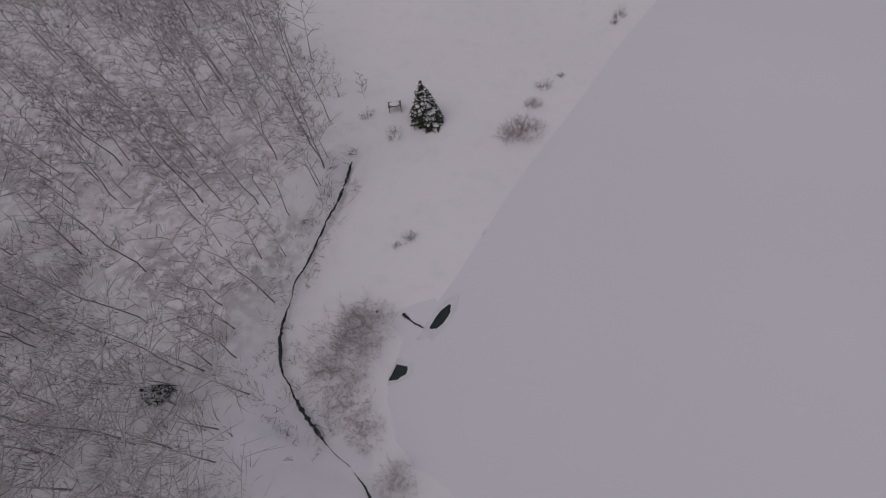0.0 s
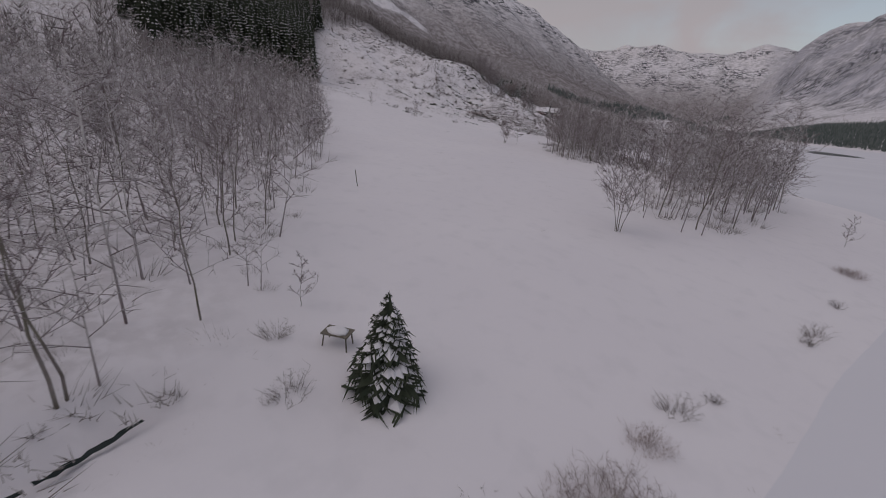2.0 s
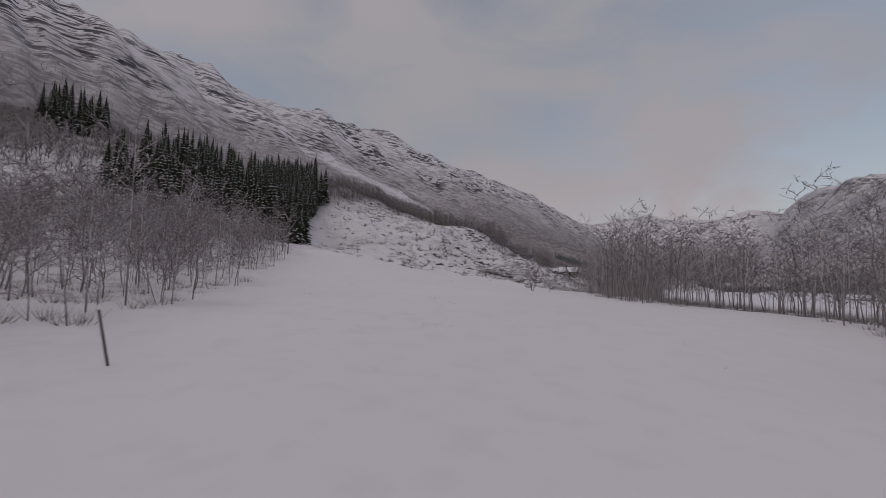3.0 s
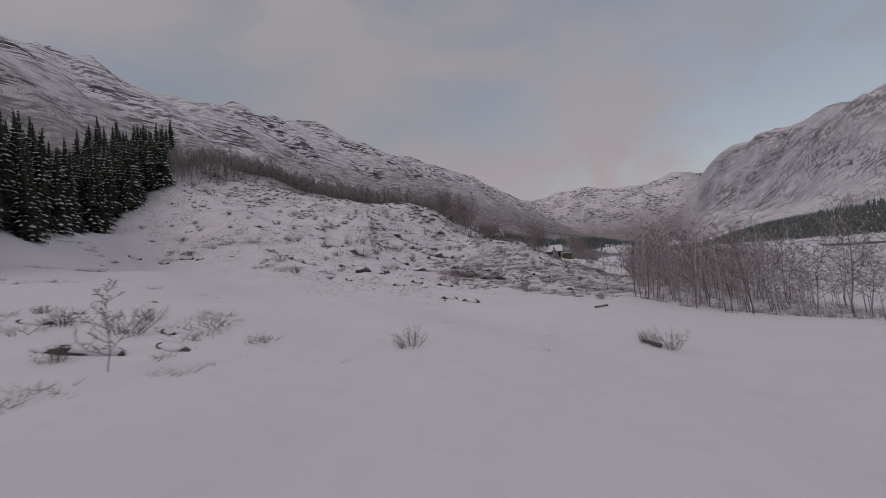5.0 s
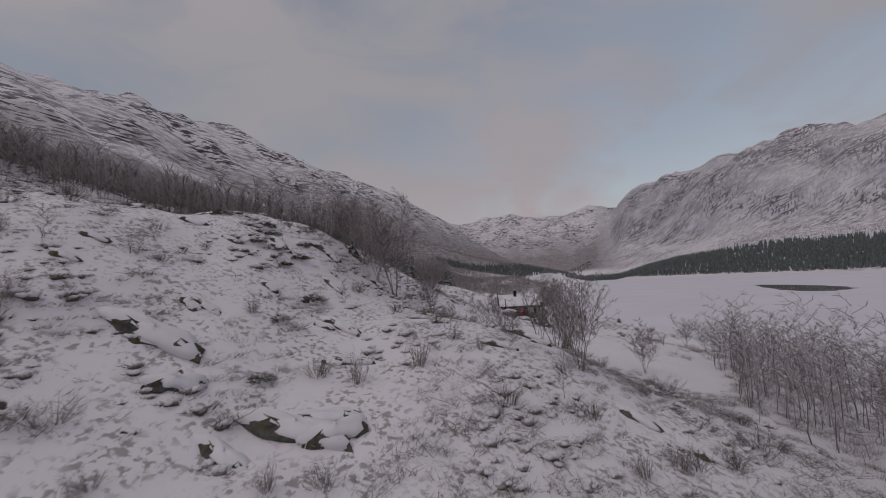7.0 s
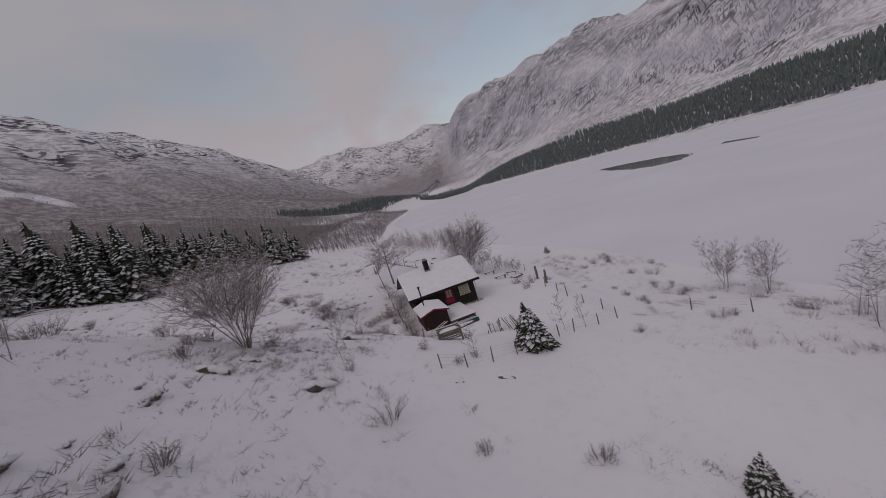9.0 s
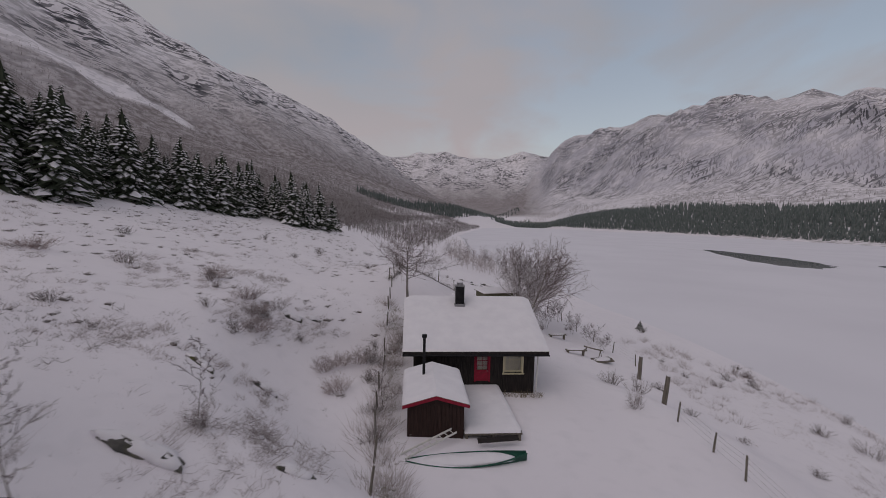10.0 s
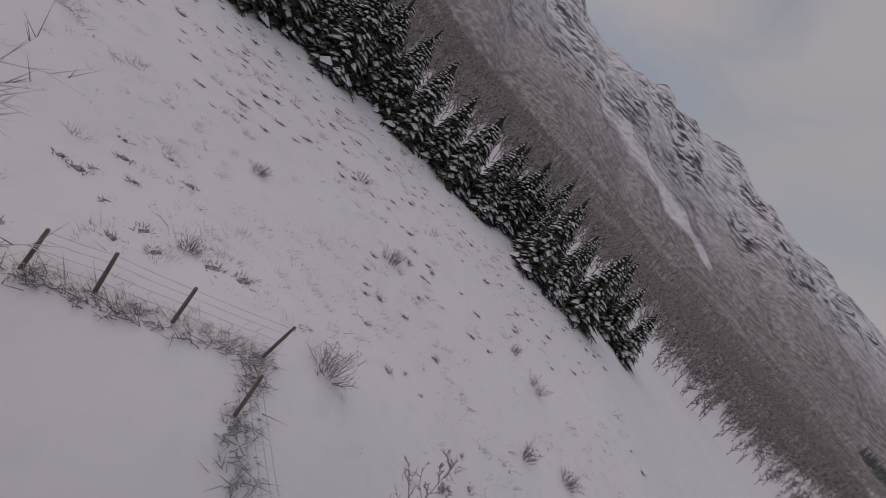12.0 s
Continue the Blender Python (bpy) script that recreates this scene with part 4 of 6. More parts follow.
UPPER_WOOD = [(22, -150), (2, -145), (-33, -131), (-46, -153), (-100, -161), (-119, -112), (-260, -112), (-260, -330), (-60, -330), (-20, -240)]
sown("birch_wood", FAR_BIRCH, *strew(UPPER_WOOD, 2.7, 196, lambda x, y, rng: (wave(x, y, 17, 197) < .55) & ~within(x, y, PLANTATION)), 198, .6, 1.15, WOODS, "brown birch wood climbing beside the spruces", "wood")
NEAR_SLOPE = [(-62, -330), (-52, -88), (-48, -20), (-50, 60), (-55, 160), (-100, 560), (-330, 560), (-330, -330)]
sown("birch_wood", FAR_BIRCH, *strew(SLOPE, 7.2, 17, on_slope), 18, .8, 1.15, WOODS, "bare brown birch wood on the mountainside", "wood")
sown("birch_wood", FAR_BIRCH, *strew(NEAR_SLOPE, 5.2, 117, on_slope), 118, .7, 1.1, WOODS, "close bare brown birch wood above the cabin", "wood")
LOW_SHORE = [(-46, 52), (-40, 60), (-30, 120), (-64, 400), (-74, 800), (-150, 800), (-130, 400), (-80, 130), (-58, 60)]
sown("birch_wood", FAR_BIRCH, *strew(LOW_SHORE, 2.2, 19, lambda x, y, rng: rng.random(len(x)) < .5 + .6 * wave(x, y, 12, 151)), 20, .4, .95, WOODS, "bare birch scrub along the far lakeshore", "wood")


def far_spruces(places, seed, lo, hi):
    rnd = random.Random(seed)
    s = Shape()
    zs_ = height(np.array([p[0] for p in places]), np.array([p[1] for p in places]))
    for (x, y), z in zip(places, zs_):
        h = rnd.uniform(lo, hi)
        for base, top, r in ((.02, .6, .21), (.3, .82, .15), (.58, 1, .09)):
            a0 = rnd.uniform(0, 6.28)
            ring = [(x + math.cos(a0 + 1.2566 * i) * h * r * rnd.uniform(.7, 1.2), y + math.sin(a0 + 1.2566 * i) * h * r * rnd.uniform(.7, 1.2), z + h * base + rnd.uniform(-.3, .3)) for i in range(5)]
            s.add(ring + [(x, y, z + h * top)], [(i, (i + 1) % 5, 5) for i in range(5)])
    return s


def far_spruce(seed):
    rnd = random.Random(seed)
    s = Shape()
    for base, top, r in ((.0, .6, .20), (.28, .82, .15), (.56, 1, .09)):
        a0 = rnd.uniform(0, 6.28)
        ring = [(math.cos(a0 + 1.2566 * i) * r * rnd.uniform(.65, 1.25), math.sin(a0 + 1.2566 * i) * r * rnd.uniform(.65, 1.25), base + rnd.uniform(-.03, .03)) for i in range(5)]
        s.add(ring + [(0, 0, top)], [(i, (i + 1) % 5, 5) for i in range(5)])
    return s


FAR_SPRUCE = [far_spruce(140 + k) for k in range(8)]
NORTH_SCRUB = [(-4, 62), (2, 74), (-5, 100), (-16, 120), (-26, 114), (-14, 84), (-10, 66)]
sown("birch_wood", deep, *strew(NORTH_SCRUB, 2.6, 186), 187, .45, .85, BRIAR, "pale frosted birches along the lakeshore", "wood")
EAST_SCRUB = [(-40, 1080), (150, 1100), (370, 900), (500, 600), (560, 300), (520, 0), (610, 0), (670, 300), (620, 640), (470, 980), (240, 1280), (20, 1560), (-80, 1300)]
sown("birch_wood", FAR_BIRCH, *strew(EAST_SCRUB, 8, 188, lambda x, y, rng: wave(x, y, 90, 189) + .6 * wave(x, y, 30, 190) > -.1), 191, .7, 1.3, WOODS, "bare birch scrub below the far rock face", "wood")
EAST_BANK = [(207, -300), (240, -200), (326, 0), (384, 300), (366, 480), (248, 750), (80, 955), (-60, 1000), (-40, 1080), (150, 1100), (370, 900), (500, 600), (560, 300), (520, 0), (440, -200), (390, -300)]
dense_below = lambda x, y, rng: rng.random(len(x)) < 1.05 - .9 * smooth(height(x, y) + 12 * wave(x, y, 60, 145), 26, 62)
sown("spruce_forest", FAR_SPRUCE, *strew(EAST_BANK, 4.6, 21, dense_below), 22, 7, 13, NEEDLE_HAZED_SNOWY, "dark spruce forest along the far shore", "forest")
SOUTH_BANK = [(210, -300), (196, -400), (216, -520), (300, -520), (300, -300)]
lone("spruce_forest", far_spruces(scatter(SOUTH_BANK, 700, 3.6, 23), 24, 5, 10), NEEDLE_HAZED_SNOWY, "dark spruce forest on the near end's far shore", "forest", "stuff")
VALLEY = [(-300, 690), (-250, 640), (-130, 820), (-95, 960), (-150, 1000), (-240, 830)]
lone("spruce_forest", far_spruces(scatter(VALLEY, 560, 4, 25), 26, 9, 15), NEEDLE_HAZED_SNOWY, "dark spruce belt on the valley side", "forest", "stuff")
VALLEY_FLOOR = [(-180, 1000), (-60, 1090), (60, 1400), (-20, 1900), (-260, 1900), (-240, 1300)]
lone("spruce_forest", far_spruces(scatter(VALLEY_FLOOR, 500, 9, 27, lambda x, y: wave(x, y, 120, 95) > 0), 28, 7, 13), NEEDLE_HAZED_SNOWY, "scattered dark spruces on the valley floor", "forest", "stuff")
BANK_SCRUB = [(207, -295), (238, -200), (322, 0), (381, 300), (362, 480), (243, 750), (90, 945), (80, 960), (240, 766), (372, 490), (392, 300), (334, 0), (250, -200), (220, -295)]
sown("birch_wood", FAR_BIRCH, *strew(BANK_SCRUB, 3.2, 29), 30, .5, .9, TWIG, "pale bare scrub fringing the far shore", "wood")

# ---- stones, shrubs and heather ----
def boulder(seed, size, long=1.2, label="snow-capped mossy boulder on the hillside"):
    """A low rock that shows its dark face downhill, under a wide mound of snow."""
    rnd = random.Random(seed)
    a, b, c = size * long, size * rnd.uniform(.6, .8), size * rnd.uniform(.5, .65)
    ob = thing("boulder", label, "stone")
    rock = Shape()
    for k in range(3):
        u = (k - 1) * .55 * a
        rock.blob((u, rnd.uniform(-.15, .1) * b, rnd.uniform(-.1, .05) * c), (a * rnd.uniform(.5, .7), b * rnd.uniform(.75, 1), c * rnd.uniform(.75, 1)), seed + k, 5, 8, .2)
    part("rock", rock, STONE, ob)
    part("snow_cap", Shape().blob((rnd.uniform(-.1, .1) * a, b * .24, c * .42), (a * 1.06, b * 1.15, c * .70), seed + 5, 8, 18, .2), SNOW, ob, "rounded mound of snow", True)
    return ob


def lie(x, y, turn, size, sink):
    """A pose that leans with the slope of the ground."""
    up = Vector((ground_at(x - 3, y) - ground_at(x + 3, y), ground_at(x, y - 3) - ground_at(x, y + 3), 6)).normalized()
    return Matrix.Translation((x, y, ground_at(x, y) - sink)) @ Vector((0, 0, 1)).rotation_difference(up).to_matrix().to_4x4() @ Euler((0, 0, turn)).to_matrix().to_4x4() @ Matrix.Scale(size, 4)


def rocks(places, seed, lo, hi):
    rnd = random.Random(seed)
    for x, y in places:
        m, g = rnd.choice(stones), rnd.uniform(lo, hi)
        at = lie(x, y, rnd.uniform(-.2, .8), g, .05 * g)
        if m.name in TAKEN:
            again(m, at)
        else:
            TAKEN.add(m.name)
            m.matrix_basis = at


HILL = [(33, -92), (22.5, -95), (16, -99), (10, -102), (3.8, -104.5), (-4.5, -107), (-20, -110), (-34, -111), (-44, -98), (-58, -86), (-62, -50), (-46, -24), (-14, -14), (-2, -26), (10, -32), (26, -46), (32, -70)]
stones = [boulder(200 + k, .46 + .08 * k, (1.1, 1.5, 1.9, 1.3, 1.7, 2.2)[k]) for k in range(6)]
for b in stones:
    tagged(b, group="boulders on the hillside")
PICKED = [(-1.1, -92.3), (-4.3, -77.3), (2.3, -87.9), (5.2, -97.7), (.1, -97.2), (4.6, -91), (-1.7, -77.3), (2.7, -76.9), (4.9, -75.8), (8.6, -81.9), (14.3, -80.6), (18.3, -80.6), (20.7, -76.8), (19.1, -77.4), (-10.4, -66.8), (-9.1, -62.9), (-7.1, -58), (-5, -60.7), (.5, -67.9), (-1.5, -67.6), (-4.4, -69.6), (6.5, -98.1), (12.2, -98.2), (10.9, -84.8), (19.4, -82.8), (11.7, -101.1), (-.8, -92.7), (-5.6, -93.3), (7.6, -88.2), (11.7, -59.9), (4.2, -37), (-3, 34.8), (-4.7, 36.5), (-1, 37.3)]
rocks(PICKED, 33, .55, .95)
for x, y, k, a, g in ((-1, -92.6, 5, .5, 1.15), (-4.3, -77, 5, .3, 1.25), (4.4, -77, 5, .2, 1.2), (6, -76.4, 3, .9, 1.3), (2.3, -88, 4, .2, 1.0), (5.6, -97.8, 2, .3, 1.0), (-1.2, -78.2, 3, .9, 1.1), (19.5, -103.4, 2, -.2, .8), (22.4, -104.5, 2, -.3, .8), (18.6, -81, 4, .1, .9), (20.6, -77.4, 4, .3, 1.0), (9.2, -82.6, 3, 1.2, 1.2)):
    again(stones[k], lie(x, y, a, g, .04))
rocks(scatter(HILL, 170, 4.2, 34, lambda x, y: y < -36), 35, .3, .85)
rocks([(-7.1, -23.5), (4.6, -25.2), (-9.4, -13), (-8.2, -10.6)], 36, .3, .42)
again(stones[5], lie(-5.5, -19.3, .2, .5, .04))
again(stones[3], lie(-11.1, -3.1, .6, .6, .05))
again(stones[1], lie(-10.4, -1.8, .4, .6, .06))
again(stones[2], lie(-4.8, -29.2, 1.1, .8, .0))
again(stones[3], lie(-8.7, -30.8, .6, .7, .05))
again(stones[1], lie(-8.6, -27.9, .4, .6, .06))
again(stones[0], lie(1.8, -25.7, .4, .6, .06))
again(stones[4], lie(-2.6, -17.4, .5, .4, .08))


def bush(seed, tall, wide, name="shrub", label="low snow-dusted shrub of bare twigs", n=34, twig=None):
    rnd = random.Random(seed)
    s = Shape()
    for _ in range(n):
        a, k = rnd.uniform(0, 6.28), wide * rnd.random() ** .6
        near = .45 if wide < 1.5 else .85
        root = Vector((math.cos(a) * k * near, math.sin(a) * k * near, -.05))
        end = Vector((math.cos(a) * k + rnd.gauss(0, .17 * wide), math.sin(a) * k + rnd.gauss(0, .17 * wide), tall * rnd.uniform(.45, 1) * (1.1 - .4 * k / wide)))
        mid = root.lerp(end, .5) + Vector((rnd.gauss(0, .1), rnd.gauss(0, .1), rnd.gauss(.03, .06))) * tall
        s.tube([root, mid, end], [.011, .008, .003], 3)
        for _ in range(5):
            t = rnd.uniform(.2, 1)
            p = root.lerp(mid, t * 2) if t < .5 else mid.lerp(end, t * 2 - 1)
            q = p + Vector((rnd.gauss(0, .5), rnd.gauss(0, .5), rnd.uniform(.0, .7))) * tall * .3
            s.sliver(p, q, .008)
            o = p.lerp(q, rnd.uniform(.3, .9))
            s.sliver(o, o + Vector((rnd.gauss(0, .5), rnd.gauss(0, .5), rnd.uniform(0, .5))) * tall * .18, .006)
    ob = thing(name, label, "shrub")
    part("branchwork", s, twig or SHRUB, ob)
    return ob


def juniper(seed, tall, wide):
    rnd = random.Random(seed)
    s = Shape()
    for _ in range(210):
        a, k = rnd.uniform(0, 6.28), wide * rnd.random() ** .55
        p = Vector((math.cos(a) * k * .85, math.sin(a) * k * .85, rnd.uniform(-.05, .55) * tall * (1.15 - k / wide)))
        for _ in range(3):
            q = p + Vector((math.cos(a) * .5 + rnd.gauss(0, .35), math.sin(a) * .5 + rnd.gauss(0, .35), rnd.uniform(.05, .5))) * tall * .42
            s.sliver(p, q, .022)
    ob = thing("juniper", "low dark evergreen juniper frosted with snow", "shrub")
    part("foliage", s, JUNIPER, ob)
    return ob


shrubs = [bush(300 + k, .75 + .2 * k, .7 + .15 * k) for k in range(4)]
for b in shrubs:
    tagged(b, group="shrubs on the snow")
wood(shrubs, scatter(HILL, 190, 3.2, 36), 37, .6, 1.35, .03)
YARD_SLOPE = [(-36, -20), (-12, -16), (-5, -14), (-7, 4), (-10.5, 10), (-10.5, 17), (-4, 22), (-3, 32), (-14, 44), (-30, 42), (-37, 20), (-38, 0)]
wood(shrubs, scatter(YARD_SLOPE, 30, 2.5, 38), 39, .4, .95, .03)
BANK = [(14, -22), (17, -8), (17, 14), (14, 24), (20, 30), (32, 20), (36, -4), (40, -18), (28, -26)]
wood(shrubs, scatter(BANK, 26, 2.2, 40), 41, .5, 1.0, .03)
wood(shrubs, [(29, 25), (28, 20), (27.2, 18.6), (11.4, 1.4), (15.5, 2.6), (26.4, -6), (25, -7.5), (14.8, 7), (21.4, 36), (-6, -2), (-5, -5), (-3.6, -8.5), (-2.6, -11), (1.9, -23), (2.6, -15.8), (9.8, 1.5), (-10, -4.3), (-12, -5)], 42, .7, 1.15, .03)
clumps = [bush(306 + k, 1.0 + .2 * k, 1.2 + .2 * k, "briar", "pale rounded briar clump of fine bare twigs", 80, BRIAR) for k in range(2)]
wood(clumps, [(-12.3, -5.3), (-11.4, -6.6), (-13.4, -4.6), (-7.5, -3.9), (-6.7, -2.7), (-7.9, -5.2), (-6.2, -6.8), (-16.6, -3.4), (-22.6, -9.6), (28.4, 21.8)], 308, .7, 1.05, .03)
uprights = [bush(310 + k, 1.25 + .25 * k, .5 + .12 * k, "shrub", "upright snow-edged shrub of pale thin twigs", 26, FROSTED) for k in range(3)]
for b in uprights:
    tagged(b, group="upright shrubs on the snow")
wood(uprights, [(5.6, -93.5), (5.2, -93.9), (-3.7, -85.1), (-4.4, -86), (-3.2, -84.2), (-5.4, -87.3), (-6, -88), (1.7, -83.9), (2.3, -84.3), (17, -86.8), (16.4, -87.5), (17.6, -86), (-13.1, -88.3), (-8.9, -80.5), (-8.3, -81.2), (9.7, -66.7), (-6.3, -95), (-5.6, -90.5), (12, -81), (12.6, -81.6), (5.5, -79.9), (13.8, -90), (13, -90.6), (14.6, -89.2), (20, -84), (21.5, -86), (22, -81), (18, -72), (19.6, -70), (7, -70), (4.5, -72.5), (-14, -79), (-17, -84), (-10.6, -74), (-3, -72)], 311, .7, 1.25, .03)
wood(uprights, [(-4.2, -26), (-5.5, -17.4), (3, -21.9), (-.4, -20.9), (-6, -2.5), (-6.4, -.6), (-5.2, -4.8), (-12.2, -5.9), (-11.6, -6.8), (-16.2, -4.4), (-15.2, -5), (28.3, 21.6), (27.4, 22.4), (10.2, -2.9), (10.6, -2.2), (24.9, -2.3), (26.2, -3.2)], 312, .55, .95, .03)
evergreens = [juniper(320 + k, .7 + .2 * k, .8 + .2 * k) for k in range(2)]
wood(evergreens, [(14, -86.5), (12.4, -84.5), (11.5, -87), (17.8, -86), (-8.5, -60.5), (-10.4, -62.3), (-7, -62.8), (-8.3, -63.6), (-6.9, -64.6), (-9.6, -64.8), (-3.1, -66.1), (14.2, -88), (16.2, -87.4), (13.2, -88.4), (.5, -75), (3.4, -38.4), (4.6, -37.6), (12, -38.6), (13.4, -37.8), (-15.5, -63), (-12.4, -61), (-2, -70.8), (7.8, -82)], 43, .8, 1.3, .04)
thicket = bush(340, 1.15, 2.1, "thicket", "dense leafless thicket on the snowy bank", 190, BRIAR)
thicket.matrix_basis = stand(74.6, -204.3, .3, .82)
for x, y, a, g in ((12.8, -88.3, .4, .8), (11.2, -89.6, 2, .7), (14.4, -87, 1.4, .6), (17.1, -85.7, 3, .5), (75.1, -203.3, 1.3, .6), (74.5, -205.5, 2.2, .68), (75.5, -206.6, 2.2, .5), (76.6, -207.3, 1.1, .4), (78.4, -208.6, .4, .4), (79.2, -189.8, .9, .56), (78.4, -190.5, 2.9, .42), (79.2, -187.6, 2.1, .3), (86, -165.2, .9, .4)):
    again(thicket, stand(x, y, a, g))
wood(shrubs, [(79.6, -186), (80.4, -184.6), (83.1, -177.6), (83.4, -176.8), (84.6, -172), (74.9, -199.4), (75.4, -198.8), (70.2, -191.6), (70.2, -199.5), (72.3, -192.6)], 44, .3, .6, .03)


def tuft(seed, tall, wide, n):
    """Heather or grass ends that prick through the snow."""
    rnd = random.Random(seed)
    s = Shape()
    for _ in range(n):
        a, r = rnd.uniform(0, 6.28), rnd.random() ** .7 * wide
        p = Vector((math.cos(a) * r, math.sin(a) * r, -.06))
        s.sliver(p, p + Vector((rnd.gauss(0, .75) * tall, rnd.gauss(0, .75) * tall, .06 + tall * rnd.uniform(.2, .85))), .0115)
    return s


HEATHER = [tuft(400 + k, .15 + .04 * k, .18 + .09 * k, 9 + 2 * k) for k in range(5)]
BRUSH = [tuft(410 + k, .24 + .06 * k, .4 + .12 * k, 30 + 7 * k) for k in range(4)]


def cushion(seed):
    """A low mat of heather and the lumps of snow that lie on it."""
    rnd = random.Random(seed)
    mat, snow = Shape(), Shape()
    # Solid heather blob, also there to make the mat's shaded base dark.
    mat.blob((0, 0, 0), (.34, .28, .13), seed, 3, 7, .2)
    for _ in range(34):
        a, r = rnd.uniform(0, 6.28), rnd.random() ** .6 * .46
        p = Vector((math.cos(a) * r, math.sin(a) * r, rnd.uniform(0, .08)))
        mat.sliver(p, p + Vector((math.cos(a) * .14 + rnd.gauss(0, .09), math.sin(a) * .14 + rnd.gauss(0, .09), rnd.uniform(.04, .22))), .022)
    for k in range(rnd.randint(3, 5)):
        a, r = rnd.uniform(0, 6.28), rnd.random() * .3
        g = rnd.uniform(.10, .23)
        snow.blob((math.cos(a) * r, math.sin(a) * r, .10 + .05 * rnd.random()), (g * 1.3, g, g * .55), seed * 7 + k, 3, 6, .15)
    return mat, snow


def rich(size, seed, least):
    return lambda x, y, rng: (wave(x, y, size, seed) + .5 * wave(x, y, size / 3, seed + 1) > least) & (rng.random(len(x)) < .8)


def thinner(x, y):
    """Less growth on the smooth southern flank."""
    return .5 * smooth(-y, 78, 92) * smooth(16 - x, 0, 8)


sown("heather", HEATHER, *strew(HILL, .58, 45, lambda x, y, rng: rich(3.4, 97, -.1)(x, y, rng) & (wave(x, y, 2.6, 98) - 2 * thinner(x, y) > -.55)), 46, .6, 1.15, SHRUB, "brown heather pricking through the snow", "heather", .2)
sown("heather", BRUSH, *strew(HILL, .9, 145, lambda x, y, rng: rich(3.6, 96, .16)(x, y, rng) & (y < -36) & (wave(x, y, 3, 99) > 1.3 * thinner(x, y) - .3)), 146, .6, 1.5, SHRUB, "matted snow-dusted brush on the rocky hill", "heather", .2)
mats, lumps = zip(*[cushion(420 + k) for k in range(7)])
spots = strew(HILL, 1.05, 245, lambda x, y, rng: (wave(x, y, 4.6, 246) + .5 * wave(x, y, 1.6, 247) - thinner(x, y) > .3) & (y < -34))
sown("heather", mats, *spots, 247, .45, 1.3, SHRUB, "dark mats of heather on the rocky hill", "heather", .1)
sown("heather", mats, *strew(YARD_SLOPE, 1.25, 345, rich(5, 346, .0)), 347, .2, .75, SHRUB, "small dark heather mats on the snow slope", "heather", .1)
PATCHES = [(-4.2, -16.7), (-8.6, -11.9), (-12.1, -5.8), (-22, 1), (-13, -14.1), (-17.6, -7), (-5, -21.7), (-4.3, -18), (-8.9, -22.9), (-9, -26.6), (-7.4, -27.2), (-16.4, -4.2), (-4.8, -28.4), (-9.6, -29.6), (26, -5.5), (19, -14), (23, -12), (-4.4, -16.3), (-12.8, -13.8), (-10.6, -2.6), (-23.2, -10.2), (-15.8, 1.3), (-17.4, -.4), (-12.2, -6.6), (-11.2, -4), (-20, -5), (-18, -12)]
rng = np.random.default_rng(348)
tx, ty = (np.concatenate([p[k] + rng.normal(0, 1.1, 30) for p in PATCHES]) for k in (0, 1))
sown("heather", BRUSH, tx, ty, 349, .4, .95, BRIAR, "brown heather patches on the cabin slope", "heather", .2)
sown("lying_snow", lumps, *spots, 247, .45, 1.3, SNOW, "lumps of snow lying on the heather mats", "snow", .1)
FOOT = [(30, -139), (28, -129), (14, -123), (-12, -119), (-30, -112), (-38, -132), (0, -147), (22, -146)]
sown("heather", BRUSH, *strew(FOOT, 1.2, 149, rich(5, 94, .3)), 150, .5, 1.3, SHRUB, "brown brush at the foot of the wood", "heather", .2)
rocks([(24.7, -131.4), (26.5, -132.2), (20.5, -133.7), (19.9, -132.2), (25.4, -133.9), (17.4, -128.6)], 133, .28, .5)
wood(shrubs, [(24, -132.4), (21.4, -133.2), (19, -133), (22.6, -131), (25.8, -134.6), (31.4, -126.7), (38, -117.6), (39, -118.4)], 134, .5, .9, .03)
LOWER = [(34, -91), (22, -93), (12, -88), (7, -74), (12, -52), (26, -44), (33, -30), (34, -60)]
sown("heather", BRUSH, *strew(LOWER, .78, 147, rich(3.2, 95, -.15)), 148, .6, 1.5, SHRUB, "dense low brush on the foot of the hill", "heather", .2)
sown("heather", HEATHER, *strew(YARD_SLOPE, .75, 47, rich(4, 98, .12)), 48, .5, 1.1, SHRUB, "sparse brown heather on the snow slope", "heather", .2)
sown("withered_grass", HEATHER, *strew(BANK, .7, 49, rich(5, 99, .05)), 50, .5, 1.2, BRIAR, "pale brown grass pricking through the snow bank", "grass", .2)
FOREYARD = [(-14, -30), (-6, -32), (6, -34), (20, -28), (22, -14), (14, -20), (4, -24), (-2, -22), (-5, -14), (-12, -16)]
sown("heather", HEATHER, *strew(FOREYARD, .7, 53, rich(4, 102, .05)), 54, .4, .8, SHRUB, "brown heather in the snow before the fence", "heather", .2)
EDGE = [(69.8, -190), (72, -195), (72.4, -204), (73.6, -206.3), (76, -208), (75, -209.4), (71.6, -207.4), (70, -203), (69.4, -195)]
sown("heather", HEATHER, *strew(EDGE, .7, 55), 56, .6, 1.4, SHRUB, "brown growth along the brook's edge", "heather", .2)
FIELD = [(72, -190), (80, -194), (86, -166), (74, -160), (52, -140), (36, -114), (28, -120), (30, -150), (46, -168)]
sown("withered_grass", HEATHER, *strew(FIELD, 3.0, 51, rich(8, 101, .2)), 52, .4, 1.0, SHRUB, "few withered stalks in the snowfield", "grass", .2)

